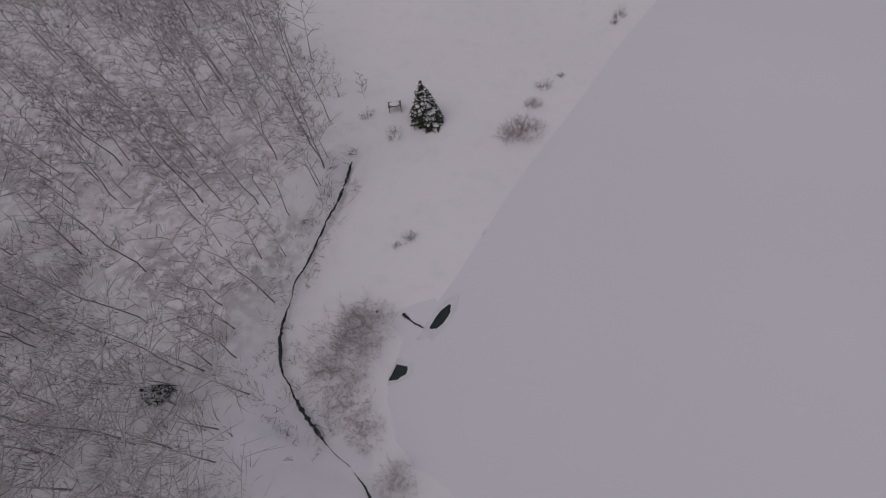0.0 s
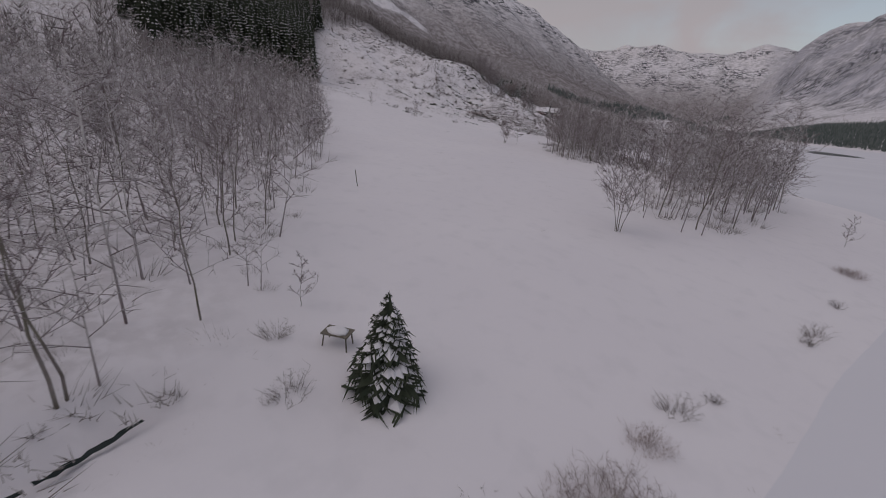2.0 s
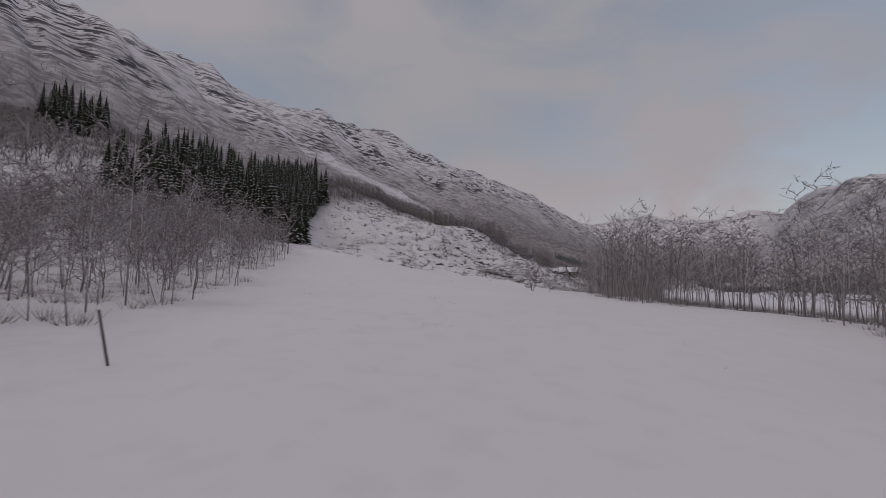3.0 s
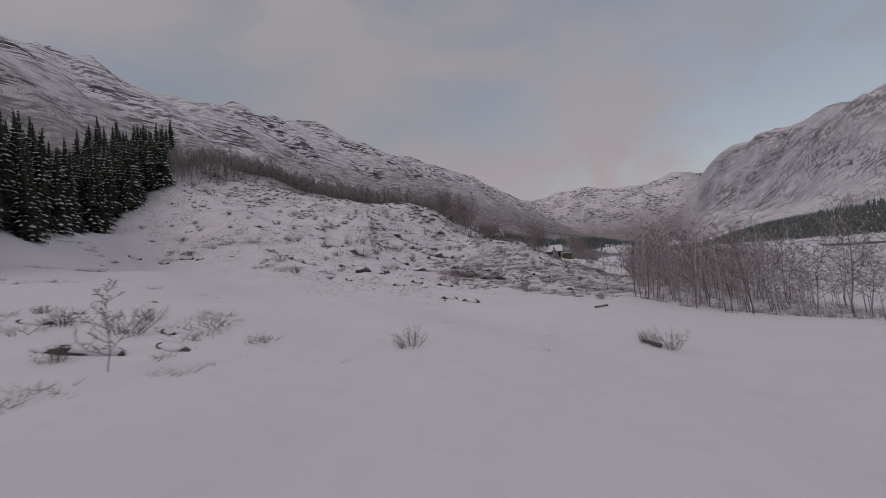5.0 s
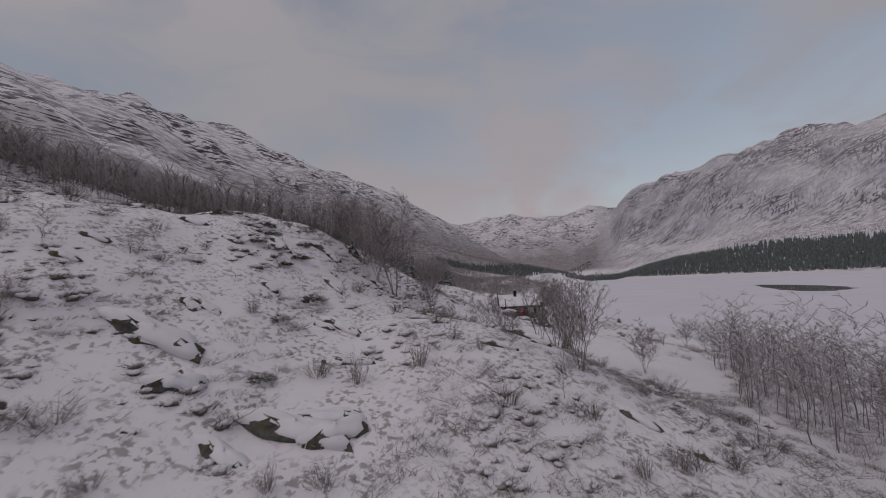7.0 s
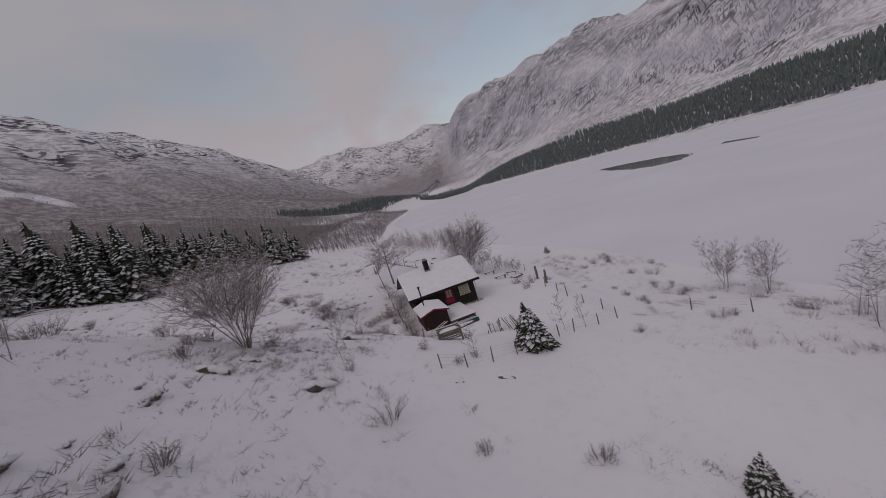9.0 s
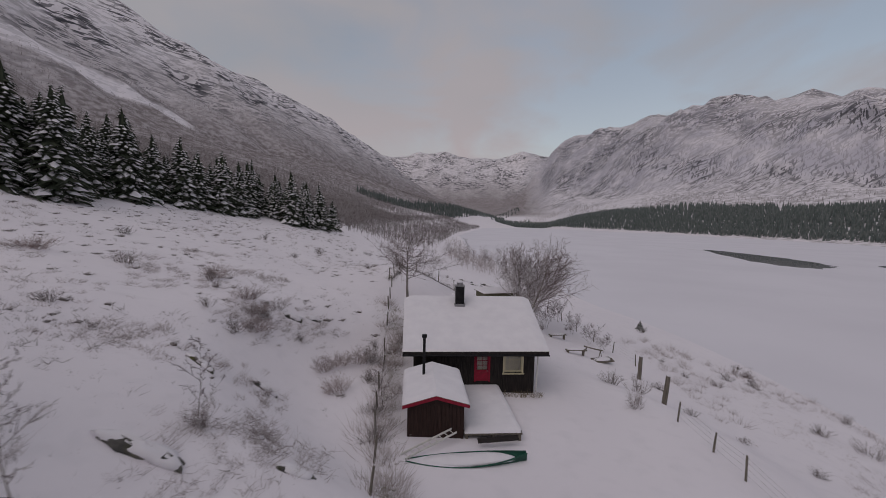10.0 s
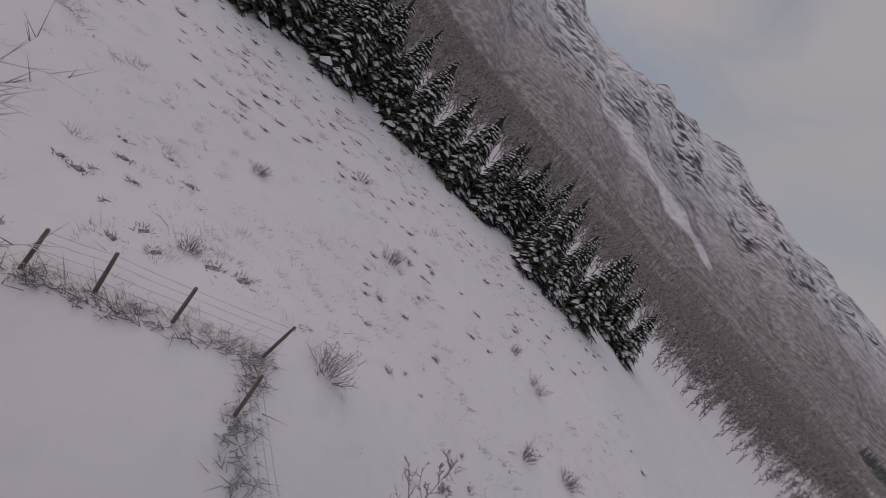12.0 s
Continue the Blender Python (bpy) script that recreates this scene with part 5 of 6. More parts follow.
def along(line, step, wide, seed):
    """Places beside a line, scattered that wide."""
    rng = np.random.default_rng(seed)
    x, y = [], []
    for (ax, ay), (bx, by) in zip(line, line[1:]):
        n = max(2, int(math.hypot(bx - ax, by - ay) / step))
        t = rng.random(n)
        x.append(ax + (bx - ax) * t + rng.normal(0, wide, n))
        y.append(ay + (by - ay) * t + rng.normal(0, wide * .5, n))
    return np.concatenate(x), np.concatenate(y)


SIDE_FENCE = [(-.6, -15.8), (-1.7, -12.4), (-3.7, -6), (-6.0, 2.2), (-7.2, 5.6)]
sown("briar", under, *along(SIDE_FENCE, .28, .5, 160), 161, .5, 1.25, BRIAR, "pale leafless briars along the wire fence", "briar", .2)
sown("withered_grass", HEATHER, *along(SIDE_FENCE, .12, .22, 162), 163, .7, 1.5, GRASS, "withered grass under the wire fence", "grass", .2)
BACK_FENCE = [(-8.9, 10.3), (-8.8, 11.7), (-8.8, 13.3), (-9.1, 15.4), (-7.5, 15.5), (-5.4, 17.2), (-3.8, 19.0)]
sown("withered_grass", HEATHER, *along(BACK_FENCE, .05, .1, 164), 165, .7, 1.3, SHRUB, "dark withered grass under the back fence", "grass", .2)
sown("briar", under, *strew(BANK, 1.7, 166, rich(6, 167, .22)), 168, .5, 1.15, BRIAR, "pale leafless briars on the bank", "briar", .2)
sown("briar", under, *strew(YARD_SLOPE, 1.5, 169, rich(7, 170, .45)), 171, .3, .6, BRIAR, "pale low twigs on the snow slope", "briar", .2)

# a fallen branch and the open feeder by the brook
stump = thing("fallen_log", "fallen weathered log lying in the snowfield", "log", stand(19.6, -104.5, 2.2, .62))
part("log_wood", Shape().tube([(-.9, 0, .1), (0, .05, .14), (.8, -.05, .1)], [.12, .11, .08], 7), OLD_WOOD, stump)
part("lying_snow", Shape().blob((0, 0, .2), (.75, .11, .05), 3, 4, 9, .1), SNOW, stump, soft=True)
again(stump, stand(38.3, -117.9, 2.2, .8))
again(stump, stand(33, -99.4, 1.1, 1.0))
feeder = thing("feeding_table", "small snow-covered wooden feeding table by the spruce", "table", stand(71.6, -190.6, .4, .7))
part("tabletop", Shape().box((-.55, -.35, .55), (.55, .35, .6)), OLD_WOOD, feeder)
for x in (-.45, .45):
    for y in (-.25, .25):
        part("leg", Shape().tube([(x * 1.15, y * 1.2, -.1), (x, y, .55)], [.03, .03], 5), OLD_WOOD, feeder)
part("lying_snow", Shape().blob((0, 0, .6), (.5, .32, .12), 5, 5, 10, .08, .2), SNOW, feeder, "cushion of snow", True)
stake = thing("marker_pole", "thin leaning marker pole in the snowfield", "pole", stand(59.0, -178.2, 0, 1, 0, .2))
part("shaft", Shape().tube([(0, 0, -.2), (0, 0, 1.1)], [.03, .025], 5), OLD_WOOD, stake)

# ---- the cabin and its yard ----
TURN = radians(14.9)


def yard(u, v, z, turn=0.0):
    """A pose in the cabin's own directions: u along its ridge, v across it."""
    c, s = math.cos(TURN), math.sin(TURN)
    return Matrix.Translation((u * c - v * s, u * s + v * c, z)) @ Euler((0, 0, TURN + turn)).to_matrix().to_4x4()


def boards(s, u0, u1, v, z0, z1, out, step=.16):
    """Upright cover boards on a wall face."""
    n = max(1, int((u1 - u0) / step))
    for k in range(n):
        a = u0 + (u1 - u0) * (k + .12) / n
        s.box((a, min(v, v + out), z0), (a + (u1 - u0) / n * .5, max(v, v + out), z1))
    return s


def planks(wall, u0, u1, v, z0, z1, out, step=.16):
    """The same boards as pieces of their own on a wall."""
    n = max(1, int((u1 - u0) / step))
    for k in range(n):
        a = u0 + (u1 - u0) * (k + .12) / n
        part("board", Shape().box((a, min(v, v + out), z0), (a + (u1 - u0) / n * .5, max(v, v + out), z1)), DARK_WALL, wall)


def slab(s, u0, u1, a, b, thick):
    """A sloping slab between two (v, z) edges."""
    (va, za), (vb, zb) = a, b
    s.add([(u0, va, za), (u1, va, za), (u1, vb, zb), (u0, vb, zb), (u0, va, za + thick), (u1, va, za + thick), (u1, vb, zb + thick), (u0, vb, zb + thick)], [(0, 3, 2, 1), (4, 5, 6, 7), (0, 1, 5, 4), (1, 2, 6, 5), (2, 3, 7, 6), (3, 0, 4, 7)])
    return s


def snow_roof(u0, u1, a, b, thick, seed):
    """Snow on a roof slope: a thick blanket with rounded, slightly uneven rims."""
    (va, za), (vb, zb) = a, b
    n, m = 26, 16
    vs, fs = [], []
    for j in range(m + 1):
        for i in range(n + 1):
            s, t = i / n, j / m
            rim = min(1, min(s, 1 - s) * 16) ** .5 * min(1, t * 13) ** .5
            u = u0 + (u1 - u0) * s
            v, z = va + (vb - va) * t, za + (zb - za) * t
            vs.append((u, v, z + thick * rim * (1 + .02 * float(wave(u, v, 2.6, seed)))))
    for j in range(m):
        for i in range(n):
            k = j * (n + 1) + i
            fs.append((k, k + 1, k + n + 2, k + n + 1))
    return Shape().add(vs, fs)


def casement(name, label, material, parent, u0, u1, z0, z1, v, cols, rows, bar=.028, rim=.06, deep=.05):
    """A framed light with each glazing bar as a part of its own."""
    s = Shape().box((u0, v - deep, z0), (u0 + rim, v, z1)).box((u1 - rim, v - deep, z0), (u1, v, z1))
    s.box((u0 + rim, v - deep, z0), (u1 - rim, v, z0 + rim)).box((u0 + rim, v - deep, z1 - rim), (u1 - rim, v, z1))
    sash = part(name, s, material, parent, label)
    for k in range(1, cols):
        u = u0 + rim + (u1 - u0 - 2 * rim) * k / cols
        part("glazing_bar", Shape().box((u - bar / 2, v - deep * .7, z0 + rim), (u + bar / 2, v - .012, z1 - rim)), material, sash)
    for k in range(1, rows):
        z = z0 + rim + (z1 - z0 - 2 * rim) * k / rows
        part("glazing_bar", Shape().box((u0 + rim, v - deep * .66, z - bar / 2), (u1 - rim, v - .016, z + bar / 2)), material, sash)
    return sash


def build_cabin():
    ob = thing("cabin", "black-stained wooden cabin with a snow-covered gable roof", "cabin", yard(0, 0, 7.3))
    U, V, T = 3.55, 4.1, .16
    drop = 2.1 / 4.62
    top = lambda v: 4.32 - drop * abs(v)
    front = Shape()
    openings = [(-.02, .86, .42, 2.32), (1.70, 2.84, .93, 2.14)]
    edges = [-U, openings[0][0], openings[0][1], openings[1][0], openings[1][1], U]
    for k in range(0, 6, 2):
        front.box((edges[k], -V, -.35), (edges[k + 1], -V + T, top(V)))
    for u0, u1, z0, z1 in openings:
        front.box((u0, -V, -.35), (u1, -V + T, z0)).box((u0, -V, z1), (u1, -V + T, top(V)))
    wall = part("front_wall", front, DARK_WALL, ob)
    for k in range(0, 6, 2):
        planks(wall, edges[k], edges[k + 1], -V, -.3, top(V) - .02, -.022)
    for u0, u1, z0, z1 in openings:
        planks(wall, u0, u1, -V, -.3, z0 - .08, -.022)
    rear = Shape().box((-U, V - T, -.35), (U, V, top(V)))
    planks(part("rear_wall", rear, DARK_WALL, ob), -U, U, V, -.3, top(V) - .02, .022)
    for side in (-1, 1):
        a, b = sorted((side * U, side * (U - T)))
        gable = Shape()
        vs = [(x, v, z) for x in (a, b) for v, z in ((-V + T, -.35), (V - T, -.35), (V - T, top(V - T)), (0, top(0)), (-V + T, top(V - T)))]
        gable.add(vs, [(0, 4, 3, 2, 1), (5, 6, 7, 8, 9)] + [(i, (i + 1) % 5, (i + 1) % 5 + 5, i + 5) for i in range(5)])
        wall = part("gable_wall", gable, DARK_WALL, ob)
        for k in range(50):
            v = -V + T + (2 * V - 2 * T) * k / 50
            x0, x1 = sorted((side * U, side * (U + .022)))
            part("board", Shape().box((x0, v, -.3), (x1, v + .08, top(v + .04) - .05)), DARK_WALL, wall)
    part("footing", Shape().box((-U + .1, -V + .1, -1.3), (U - .1, V - .1, -.35)), STONE, ob, "low rough stone footing")
    part("floor_boards", Shape().box((-U + T, -V + T, .3), (U - T, V - T, .4)), OLD_WOOD, ob)
    roof = part("roof", slab(slab(Shape(), -4.2, 4.2, (-4.6, 2.26), (0, 4.36), .1), -4.2, 4.2, (4.6, 2.26), (0, 4.36), .1), OLD_WOOD, ob, "boarded gable roof")
    part("lying_snow", snow_roof(-4.25, 4.25, (-4.66, 2.36), (0, 4.50), .2, 3), SNOW, roof, "thick even blanket of snow", True)
    part("lying_snow", snow_roof(4.25, -4.25, (4.66, 2.36), (0, 4.50), .2, 4), SNOW, roof, "thick even blanket of snow", True)
    for v in (-4.64, 4.64):
        part("fascia", Shape().box((-4.22, v - .03, 2.12), (4.22, v + .03, 2.36)), DARK_WALL, roof)
        w = v + (.05 if v > 0 else -.05)
        part("gutter", Shape().tube([(-4.24, w, 2.16), (4.24, w, 2.14)], [.055, .055], 8), BLACK_METAL, roof, "black half-round gutter")
        part("drip_edge", Shape().box((-4.24, v - .045, 2.365), (4.24, v + .045, 2.385)), WHITE_PAINT, roof, "thin white drip edge")
    for u in (-4.22, 4.22):
        for s in (-1, 1):
            part("bargeboard", slab(Shape(), u - .02, u + .02, (s * 4.6, 2.12), (0, 4.22), .26), WHITE_PAINT if u > 0 else DARK_WALL, roof)
    pipe = Shape().tube([(3.95, -4.66, 2.12), (3.72, -4.2, 1.95), (3.68, -4.16, -.2)], [.04, .04, .04], 6)
    part("downpipe", pipe, WHITE_PAINT, ob, "white rainwater downpipe")
    door = casement("door", "crimson door with small panes", RED_PAINT, ob, .04, .80, 1.02, 2.28, -4.06, 2, 4, .03, .07)
    part("panel", Shape().box((.04, -4.11, .44), (.80, -4.06, 1.02)).box((.14, -4.125, .54), (.70, -4.11, .94)), RED_PAINT, door)
    part("casing", Shape().box((-.05, -4.15, .40), (.04, -4.1, 2.36)).box((.80, -4.15, .40), (.89, -4.1, 2.36)).box((.04, -4.15, 2.28), (.80, -4.1, 2.36)), RED_PAINT, door)
    part("handle", Shape().tube([(.73, -4.12, 1.05), (.73, -4.19, 1.05), (.63, -4.19, 1.05)], [.012, .012, .012], 6), GREY_METAL, door, "small metal handle")
    for c in range(2):
        for r in range(4):
            u, z = .11 + .31 * c, 1.09 + .28 * r
            p = part("pane", Shape().box((u + .015, -4.082, z + .015), (u + .295, -4.078, z + .265)), GLASS, door)
            p.visible_shadow = False
    part("curtain", Shape().box((.08, -3.9, 1.0), (.78, -3.89, 2.3)), CURTAIN, door)
    win = casement("window", "pale yellow casement window with small panes", PALE_PAINT, ob, 1.74, 2.80, .97, 2.10, -4.06, 4, 3, .035, .07)
    part("casing", Shape().box((1.66, -4.15, .9), (1.74, -4.1, 2.16)).box((2.80, -4.15, .9), (2.88, -4.1, 2.16)).box((1.74, -4.15, 2.10), (2.80, -4.1, 2.16)), PALE_PAINT, win)
    part("sill", Shape().box((1.62, -4.24, .85), (2.92, -4.1, .9)), PALE_PAINT, win)
    for c in range(4):
        for r in range(3):
            u, z = 1.81 + .23 * c, 1.04 + .33 * r
            p = part("pane", Shape().box((u + .018, -4.082, z + .018), (u + .212, -4.078, z + .312)), GLASS, win)
            p.visible_shadow = False
    part("curtain", Shape().box((1.76, -3.9, .95), (2.78, -3.89, 2.12)), CURTAIN, win)
    stack = part("chimney", Shape().box((-.90, -1.05, 3.6), (-.34, -.49, 5.5)), BLACK_METAL, ob, "square chimney clad in black sheet metal")
    part("flashing", Shape().box((-.96, -1.12, 3.95), (-.28, -.43, 4.36)), GREY_METAL, stack)
    part("rim", Shape().box((-.93, -1.08, 5.5), (-.31, -.46, 5.56)), GREY_METAL, stack)
    part("cowl", Shape().tube([(-.62, -.77, 5.56), (-.62, -.77, 5.7), (-.62, -.77, 5.76)], [.2, .2, .24], 14), GREY_METAL, stack)
    part("lying_snow", Shape().blob((-.62, -.77, 5.75), (.25, .25, .13), 8, 6, 12, .05, .1), SNOW, stack, soft=True)
    return ob


build_cabin()


def build_shed():
    ob = thing("woodshed", "small dark brown wooden shed with a snowy gable roof", "shed", yard(-2.6, -7.3, 7.15))
    w, d = 1.3, 1.98
    front = Shape().add([(-w, -d, -.3), (w, -d, -.3), (w, -d, 1.66), (0, -d, 2.0), (-w, -d, 1.66), (-w, -d + .06, -.3), (w, -d + .06, -.3), (w, -d + .06, 1.66), (0, -d + .06, 2.0), (-w, -d + .06, 1.66)], [(0, 1, 2, 3, 4), (5, 9, 8, 7, 6)] + [(i, i + 5, (i + 1) % 5 + 5, (i + 1) % 5) for i in range(5)])
    part("front_wall", front, BROWN_WALL, ob)
    n = 15
    for k in range(n):
        a = -w + 2 * w * k / n
        part("board", Shape().box((a + .012, -d - .025, -.25), (a + 2 * w / n - .012, -d, 1.95 - .262 * abs(a + w / n) - .06)), BROWN_WALL, ob)
    part("rear_wall", Shape().box((-w, d - .06, -.3), (w, d, 1.66)), BROWN_WALL, ob)
    for s in (-1, 1):
        a, b = sorted((s * w, s * (w - .06)))
        part("side_wall", boards(Shape().box((a, -d + .06, -.3), (b, d - .06, 1.66)), a, b, -d, -.2, 1.6, -.01), BROWN_WALL, ob)
    slope = Shape()
    for s in (-1, 1):
        slope.add([(s * 1.52, -2.2, 1.60), (s * 1.52, 2.1, 1.60), (0, 2.1, 2.02), (0, -2.2, 2.02), (s * 1.52, -2.2, 1.66), (s * 1.52, 2.1, 1.66), (0, 2.1, 2.08), (0, -2.2, 2.08)], [(0, 1, 2, 3), (4, 7, 6, 5), (0, 4, 5, 1), (0, 3, 7, 4), (1, 5, 6, 2)])
    roof = part("roof", slope, OLD_WOOD, ob)
    for s in (-1, 1):
        cover = snow_roof(-2.1, 2.2, (-1.54, 1.66), (0, 2.09), .15, 9 + s)
        cover.v = [(s * v, -u, z) for u, v, z in cover.v]
        part("lying_snow", cover, SNOW, roof, "thick blanket of snow", True)
        barge = Shape().add([(s * 1.53, -2.23, 1.50), (0, -2.23, 1.93), (0, -2.23, 2.07), (s * 1.53, -2.23, 1.64), (s * 1.53, -2.2, 1.50), (0, -2.2, 1.93), (0, -2.2, 2.07), (s * 1.53, -2.2, 1.64)], [(0, 1, 2, 3), (4, 7, 6, 5), (0, 3, 7, 4), (0, 4, 5, 1), (3, 2, 6, 7)])
        part("bargeboard", barge, RED_PAINT, roof, "crimson painted bargeboard")
    flue = part("stove_pipe", Shape().tube([(-.5, .4, 1.7), (-.5, .4, 3.95)], [.075, .075], 10), BLACK_METAL, ob, "thin black stove pipe")
    part("cap", Shape().tube([(-.5, .4, 3.98), (-.5, .4, 4.02), (-.5, .4, 4.16)], [.1, .13, .13], 10), BLACK_METAL, flue)
    return ob


build_shed()
deck = thing("deck", "low timber deck under smooth snow before the cabin door", "deck", yard(.1, -6.75, 7.1))
part("deck_boards", Shape().box((-1.35, -2.6, .18), (1.35, 2.6, .28)), OLD_WOOD, deck)
for u in (-1.25, 0, 1.25):
    part("joist", Shape().box((u - .06, -2.55, -.3), (u + .06, 2.55, .18)), OLD_WOOD, deck)
part("lying_snow", snow_roof(-1.36, 1.36, (-2.62, .28), (2.6, .28), .14, 17), SNOW, deck, "smooth sheet of snow", True)


def green_shed():
    ob = thing("garden_shed", "weathered green wooden shed with a snowy flat roof", "shed", Matrix.Translation((1.0, 19.6, 7.0)) @ Euler((0, 0, radians(27))).to_matrix().to_4x4())
    for v in (-1.3, 1.24):
        part("long_wall", Shape().box((-2, v, -.4), (2, v + .06, 2.0)), GREEN_WALL, ob)
    for u in (-2, 1.94):
        part("end_wall", Shape().box((u, -1.24, -.4), (u + .06, 1.24, 2.0)), GREEN_WALL, ob)
    for k in range(22):
        a = -2 + 4 * k / 22
        part("board", Shape().box((a + .012, -1.325, -.35), (a + .17, -1.3, 1.96)), GREEN_WALL, ob)
    door = part("door", Shape().box((-.9, -1.36, -.2), (.0, -1.327, 1.75)), GREEN_WALL, ob)
    for z in (.2, 1.3):
        part("brace", Shape().box((-.86, -1.38, z), (-.04, -1.36, z + .12)), OLD_WOOD, door)
    roof = part("roof", Shape().box((-2.2, -1.55, 2.0), (2.2, 1.5, 2.08)), OLD_WOOD, ob)
    part("lying_snow", snow_roof(-2.22, 2.22, (-1.57, 2.08), (1.5, 2.08), .17, 23), SNOW, roof, "thick blanket of snow", True)


green_shed()
rock = boulder(260, 1.0, .95, "big snow-capped boulder behind the cabin")
rock.matrix_basis = stand(-1.8, 12.3, .7, 1.25, .0)
wood(uprights, [(5.6, 16.6), (6.2, 17.8), (9.7, 22.3), (9.1, 21.4), (13.2, 28.3), (2.9, 16.8), (-1.1, 16.5), (4.8, 16)], 313, .5, .85, .03)
again(rock, stand(-1.2, 15.6, 2.0, .8, .1))
again(rock, stand(-3.2, 15.9, 3.0, .6, .1))


def canoe():
    ob = thing("rowing_boat", "dark green wooden boat filled with snow beside the shed", "boat", yard(-1.35, -10.95, 6.78, radians(4)))
    hull, rim, n = Shape(), Shape(), 14
    vs, fs = [], []
    for i in range(n + 1):
        t = i / n
        w = .55 * math.sin(math.pi * min(max(t, .02), .98)) ** .7
        x, z = -2.6 + 5.2 * t, .34 + .16 * (2 * t - 1) ** 2
        vs += [(x, -w, z), (x, -w * .6, .06), (x, w * .6, .06), (x, w, z)]
    for i in range(n):
        fs += [(4 * i + k, 4 * i + 4 + k, 4 * i + 5 + k, 4 * i + 1 + k) for k in range(3)]
    part("hull", Shape().add(vs, fs), GREEN_HULL, ob, soft=True)
    for s in (0, 3):
        part("gunwale", Shape().tube([vs[4 * i + s] for i in range(n + 1)], [.03] * (n + 1), 5), GREEN_HULL, ob)
    part("lying_snow", Shape().blob((0, 0, .33), (2.2, .46, .16), 12, 6, 18, .05, .3), SNOW, ob, "snow filling the boat", True)


canoe()
ladder = thing("ladder", "pale wooden ladder lying in the snow by the shed", "ladder", yard(-2.9, -10.2, 7.42, radians(32)) @ Euler((0, -.12, 0)).to_matrix().to_4x4())
for v in (-.19, .19):
    part("rail", Shape().box((-1.35, v - .025, 0), (1.35, v + .025, .07)), WHITE_PAINT, ladder)
for k in range(9):
    part("rung", Shape().tube([(-1.2 + .3 * k, -.19, .035), (-1.2 + .3 * k, .19, .035)], [.018, .018], 6), WHITE_PAINT, ladder)
sheet_plank = thing("plank", "dark plank half buried in the snow", "plank", yard(.2, -9.85, 7.35, radians(6)))
part("plank_wood", Shape().box((-.95, -.12, 0), (.95, .12, .05), Euler((.5, 0, 0)).to_matrix().to_4x4()), DARK_WALL, sheet_plank)

pile = thing("pole_pile", "leaning stack of snowy fence poles", "poles", stand(5.7, -14.2, .2))
rnd = random.Random(77)
for k in range(26):
    x = -1.6 + 3.2 * k / 25 + rnd.uniform(-.1, .1)
    a, b = Vector((x + rnd.uniform(-.2, .2), -.95 + rnd.uniform(-.2, .2), 0)), Vector((x * .8 + rnd.uniform(-.25, .25), .55 + rnd.uniform(-.2, .2), .72 + rnd.uniform(-.15, .2)))
    part("pole", Shape().tube([a, b], [.04, .03], 5), OLD_WOOD, pile)
    if k % 2:
        part("lying_snow", Shape().tube([a + Vector((0, 0, .045)), b + Vector((0, 0, .05))], [.045, .035], 5), SNOW, pile)
crate = thing("timber_crate", "weathered timber crate heaped with snow", "crate", stand(1.4, -17.9, .15))
for k in range(5):
    part("slat", Shape().box((-.9, -.62, .12 + .15 * k), (.9, -.58, .23 + .15 * k)), OLD_WOOD, crate)
    part("slat", Shape().box((-.9, .58, .12 + .15 * k), (.9, .62, .23 + .15 * k)), OLD_WOOD, crate)
    part("slat", Shape().box((-.94, -.58, .12 + .15 * k), (-.9, .58, .23 + .15 * k)), OLD_WOOD, crate)
    part("slat", Shape().box((.9, -.58, .12 + .15 * k), (.94, .58, .23 + .15 * k)), OLD_WOOD, crate)
for u in (-.88, .88):
    part("post", Shape().tube([(u, -.55, -.2), (u, -.55, .98)], [.09, .085], 7), OLD_WOOD, crate)
part("lying_snow", Shape().blob((0, 0, .66), (.86, .56, .2), 31, 6, 12, .07, .3), SNOW, crate, "heap of snow", True)


def fence(line, name, label, tall=1.15, seed=1):
    rnd = random.Random(seed)
    ob = thing(name, label, "fence")
    tops = []
    for x, y in line:
        z = ground_at(x, y)
        lean_ = Vector((rnd.gauss(0, .07), rnd.gauss(0, .07), 0))
        h = tall * rnd.uniform(.88, 1.1)
        foot, head = Vector((x, y, z - .3)), Vector((x, y, z + h)) + lean_
        part("post", Shape().tube([foot, foot.lerp(head, .6), head], [.05, .047, .04], 6), OLD_WOOD, ob)
        tops.append((foot, head))
    for k in (.42, .62, .80, .95):
        pts = []
        for (a, b), (c, d) in zip(tops, tops[1:]):
            p, q = a.lerp(b, k), c.lerp(d, k)
            pts += [p, p.lerp(q, .5) - Vector((0, 0, .02))]
        pts.append(tops[-1][0].lerp(tops[-1][1], k))
        part("wire", Shape().tube(pts, [.004] * len(pts), 3), WIRE, ob)
    return ob


def spaced(line, step):
    out = [line[0]]
    for (ax, ay), (bx, by) in zip(line, line[1:]):
        n = max(1, round(math.hypot(bx - ax, by - ay) / step))
        out += [(ax + (bx - ax) * k / n, ay + (by - ay) * k / n) for k in range(1, n + 1)]
    return out


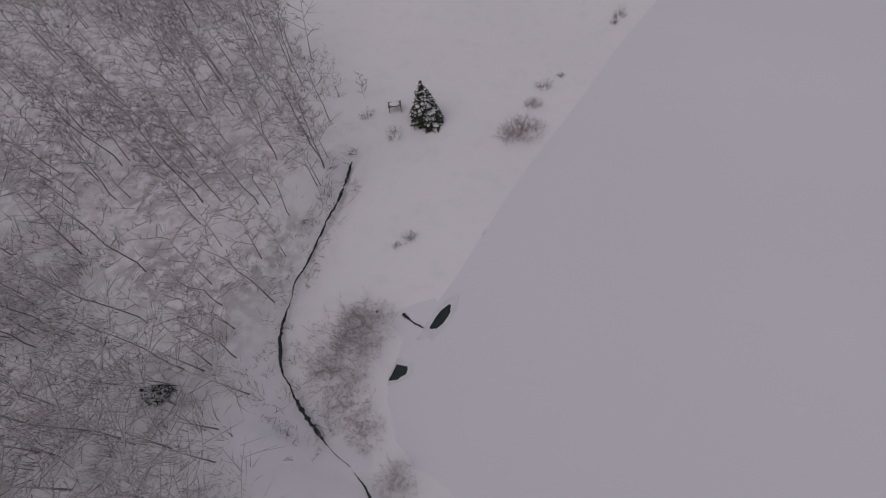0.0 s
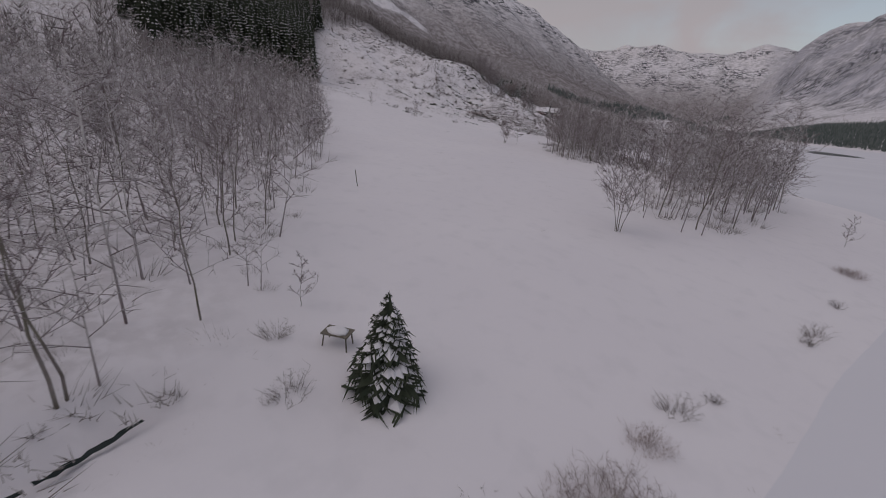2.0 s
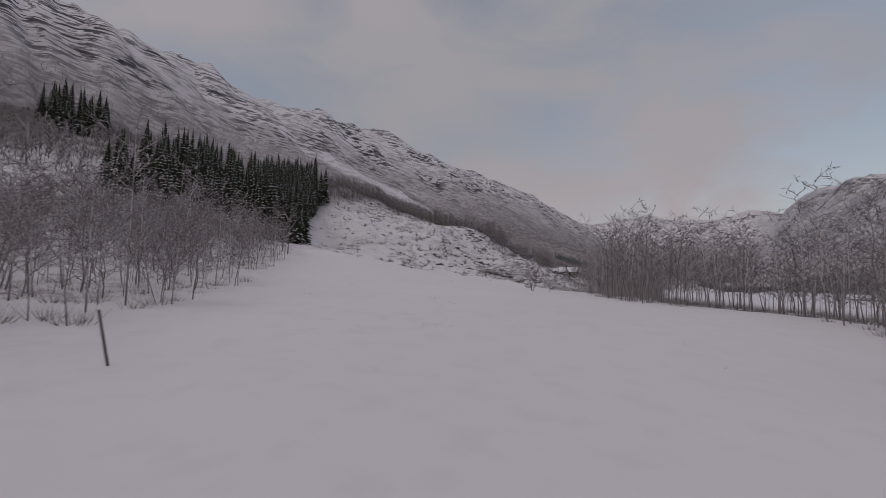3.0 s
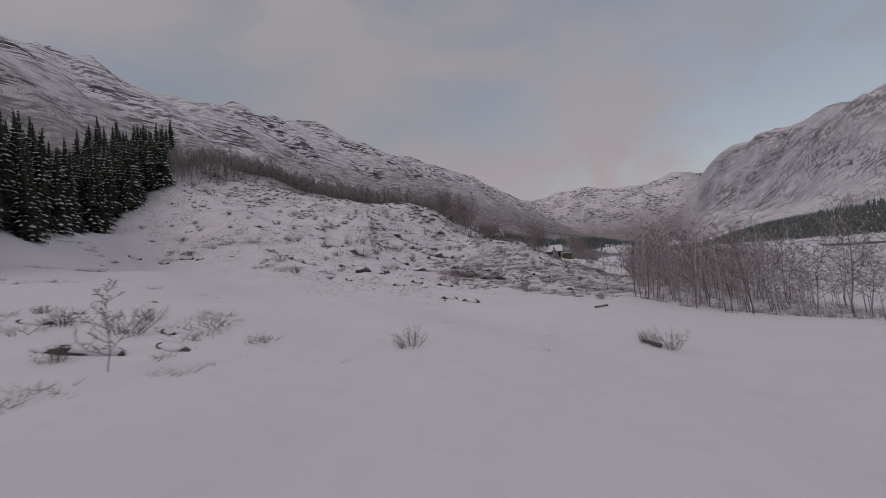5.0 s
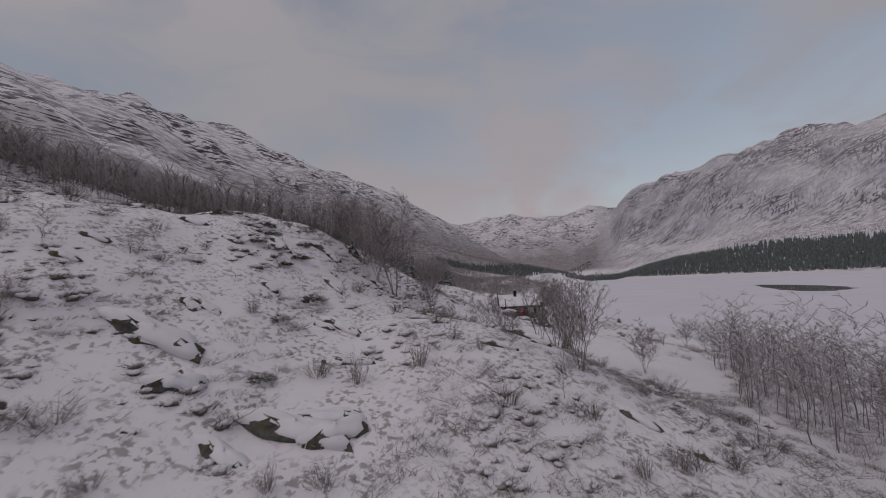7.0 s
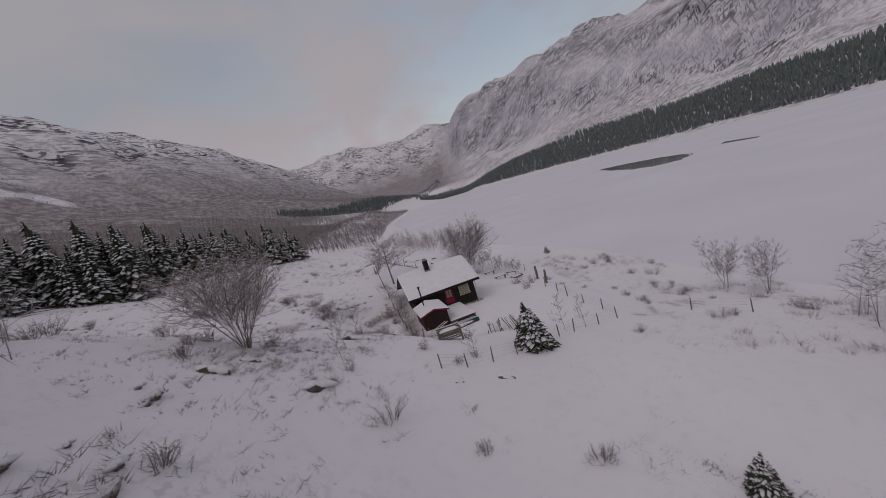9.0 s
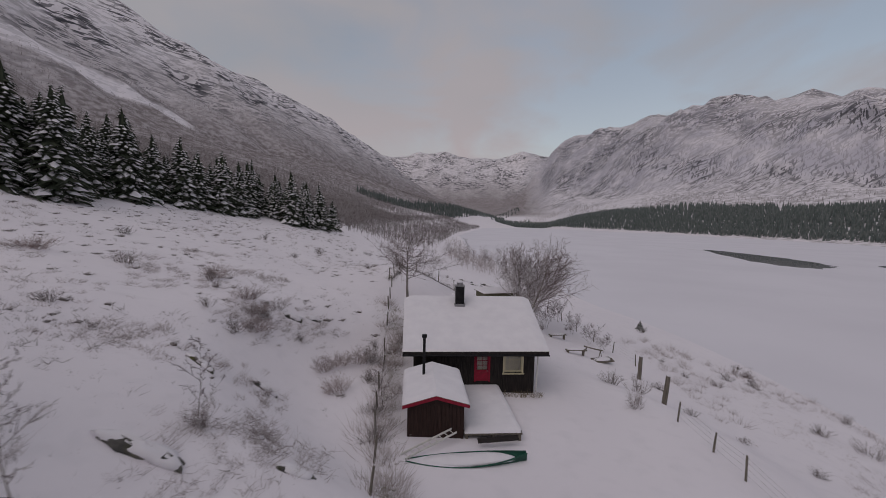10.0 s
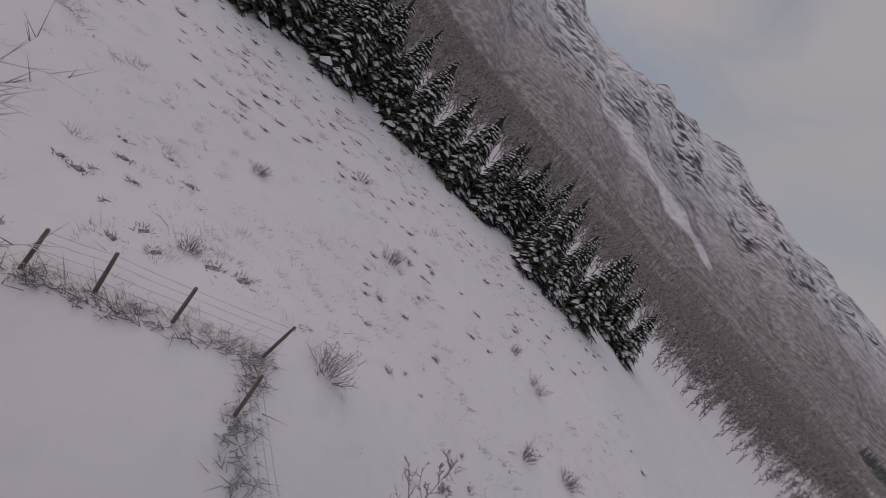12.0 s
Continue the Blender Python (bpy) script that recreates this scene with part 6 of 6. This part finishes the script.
fence(spaced([(-1.0, -15.8), (-2.1, -12.4), (-4.1, -6), (-6.4, 2.2), (-8.2, 9.0)], 2.6), "fence", "old wire fence with grey posts along the slope", 1.1, 2)
fence([(-8.9, 10.3), (-8.8, 11.7), (-8.8, 13.3), (-9.1, 15.4), (-7.5, 15.5), (-5.4, 17.2), (-3.8, 19.0)], "fence", "wire fence with snow-crusted mesh behind the cabin", 1.15, 3)
fence([(.8, -24), (2.4, -23.6), (4.1, -22.8), (5.9, -21.7), (9.6, -18.6), (11, -17.6), (13.5, -16), (15.7, -14.3), (15.4, -11.8), (14.2, -10.4), (13.3, -8.4), (12.8, -6.5), (12.2, -3.7)], "fence", "sagging wire fence with grey posts round the yard", 1.05, 4)
fence([(14.6, 13.2), (13.2, 16.4), (11.8, 19.4), (10.4, 22.4), (9, 25.4), (7.4, 28.4)], "fence", "wire fence with grey posts above the lake", 1.1, 5)
fence([(22.2, -14.1), (26, -16.2)], "fence", "remnant of a leaning wire fence on the bank", 1.2, 6)
for k, (x, y, h) in enumerate(((13.6, 8.4, 2.0), (13.5, 2.2, 2.1))):
    gate_post = thing("gate_post", "thick weathered gate post standing in the snow", "post", stand(x, y, k, 1, 0, .08), "gate posts")
    part("post", Shape().tube([(0, 0, -.3), (0, 0, h * .6), (0, 0, h)], [.17, .16, .14], 8), OLD_WOOD, gate_post)
    part("lying_snow", Shape().blob((0, 0, h), (.15, .15, .06), k, 4, 8, .1), SNOW, gate_post, soft=True)


def bench(x, y, turn, size):
    ob = thing("garden_bench", "low snow-covered wooden bench in the yard", "bench", stand(x, y, turn, size), "garden benches")
    part("seat", Shape().box((-.9, -.2, .36), (.9, .2, .43)), OLD_WOOD, ob)
    for u in (-.7, .7):
        part("leg", Shape().box((u - .06, -.17, -.1), (u + .06, .17, .36)), OLD_WOOD, ob)
    part("lying_snow", Shape().blob((0, 0, .43), (.86, .19, .13), int(x * 9), 5, 12, .05, .2), SNOW, ob, "cushion of snow", True)


bench(7.6, 15.8, .3, 1.0)
bench(8.7, 10.4, .2, 1.0)
logs = thing("log_pile", "heap of snowy logs at the yard's edge", "logs", stand(11.0, 10.2, .5))
for k in range(6):
    part("log", Shape().tube([(-1.0 + rnd.uniform(-.2, .2), -.4 + .16 * k, .12 + .05 * (k % 3)), (1.0 + rnd.uniform(-.2, .2), -.35 + .15 * k, .12 + .07 * (k % 2))], [.09, .08], 7), OLD_WOOD, logs)
part("lying_snow", Shape().blob((0, 0, .26), (.95, .42, .08), 6, 5, 12, .12), SNOW, logs, soft=True)
prop = thing("sawhorse", "old sawhorse under snow", "trestle", stand(10.6, 12.6, -.6))
part("beam", Shape().box((-.9, -.06, .5), (.9, .06, .62)), OLD_WOOD, prop)
for u in (-.7, .7):
    for v in (-.3, .3):
        part("leg", Shape().tube([(u, v, -.1), (u, 0, .52)], [.035, .035], 5), OLD_WOOD, prop)
part("lying_snow", Shape().blob((0, 0, .64), (.88, .08, .05), 6, 4, 10, .05), SNOW, prop, soft=True)
spot = thing("grass_tuft", "withered yellow grass at the cabin corner", "grass")
blades = Shape()
for k in range(160):
    u, v = rnd.uniform(1.6, 4.0), rnd.uniform(-4.75, -4.25)
    m = yard(u, v, 6.95)
    p = m.translation
    blades.sliver(p, p + Vector((rnd.gauss(0, .13), rnd.gauss(0, .13), rnd.uniform(.15, .38))), .012)
part("blades", blades, GRASS, spot)
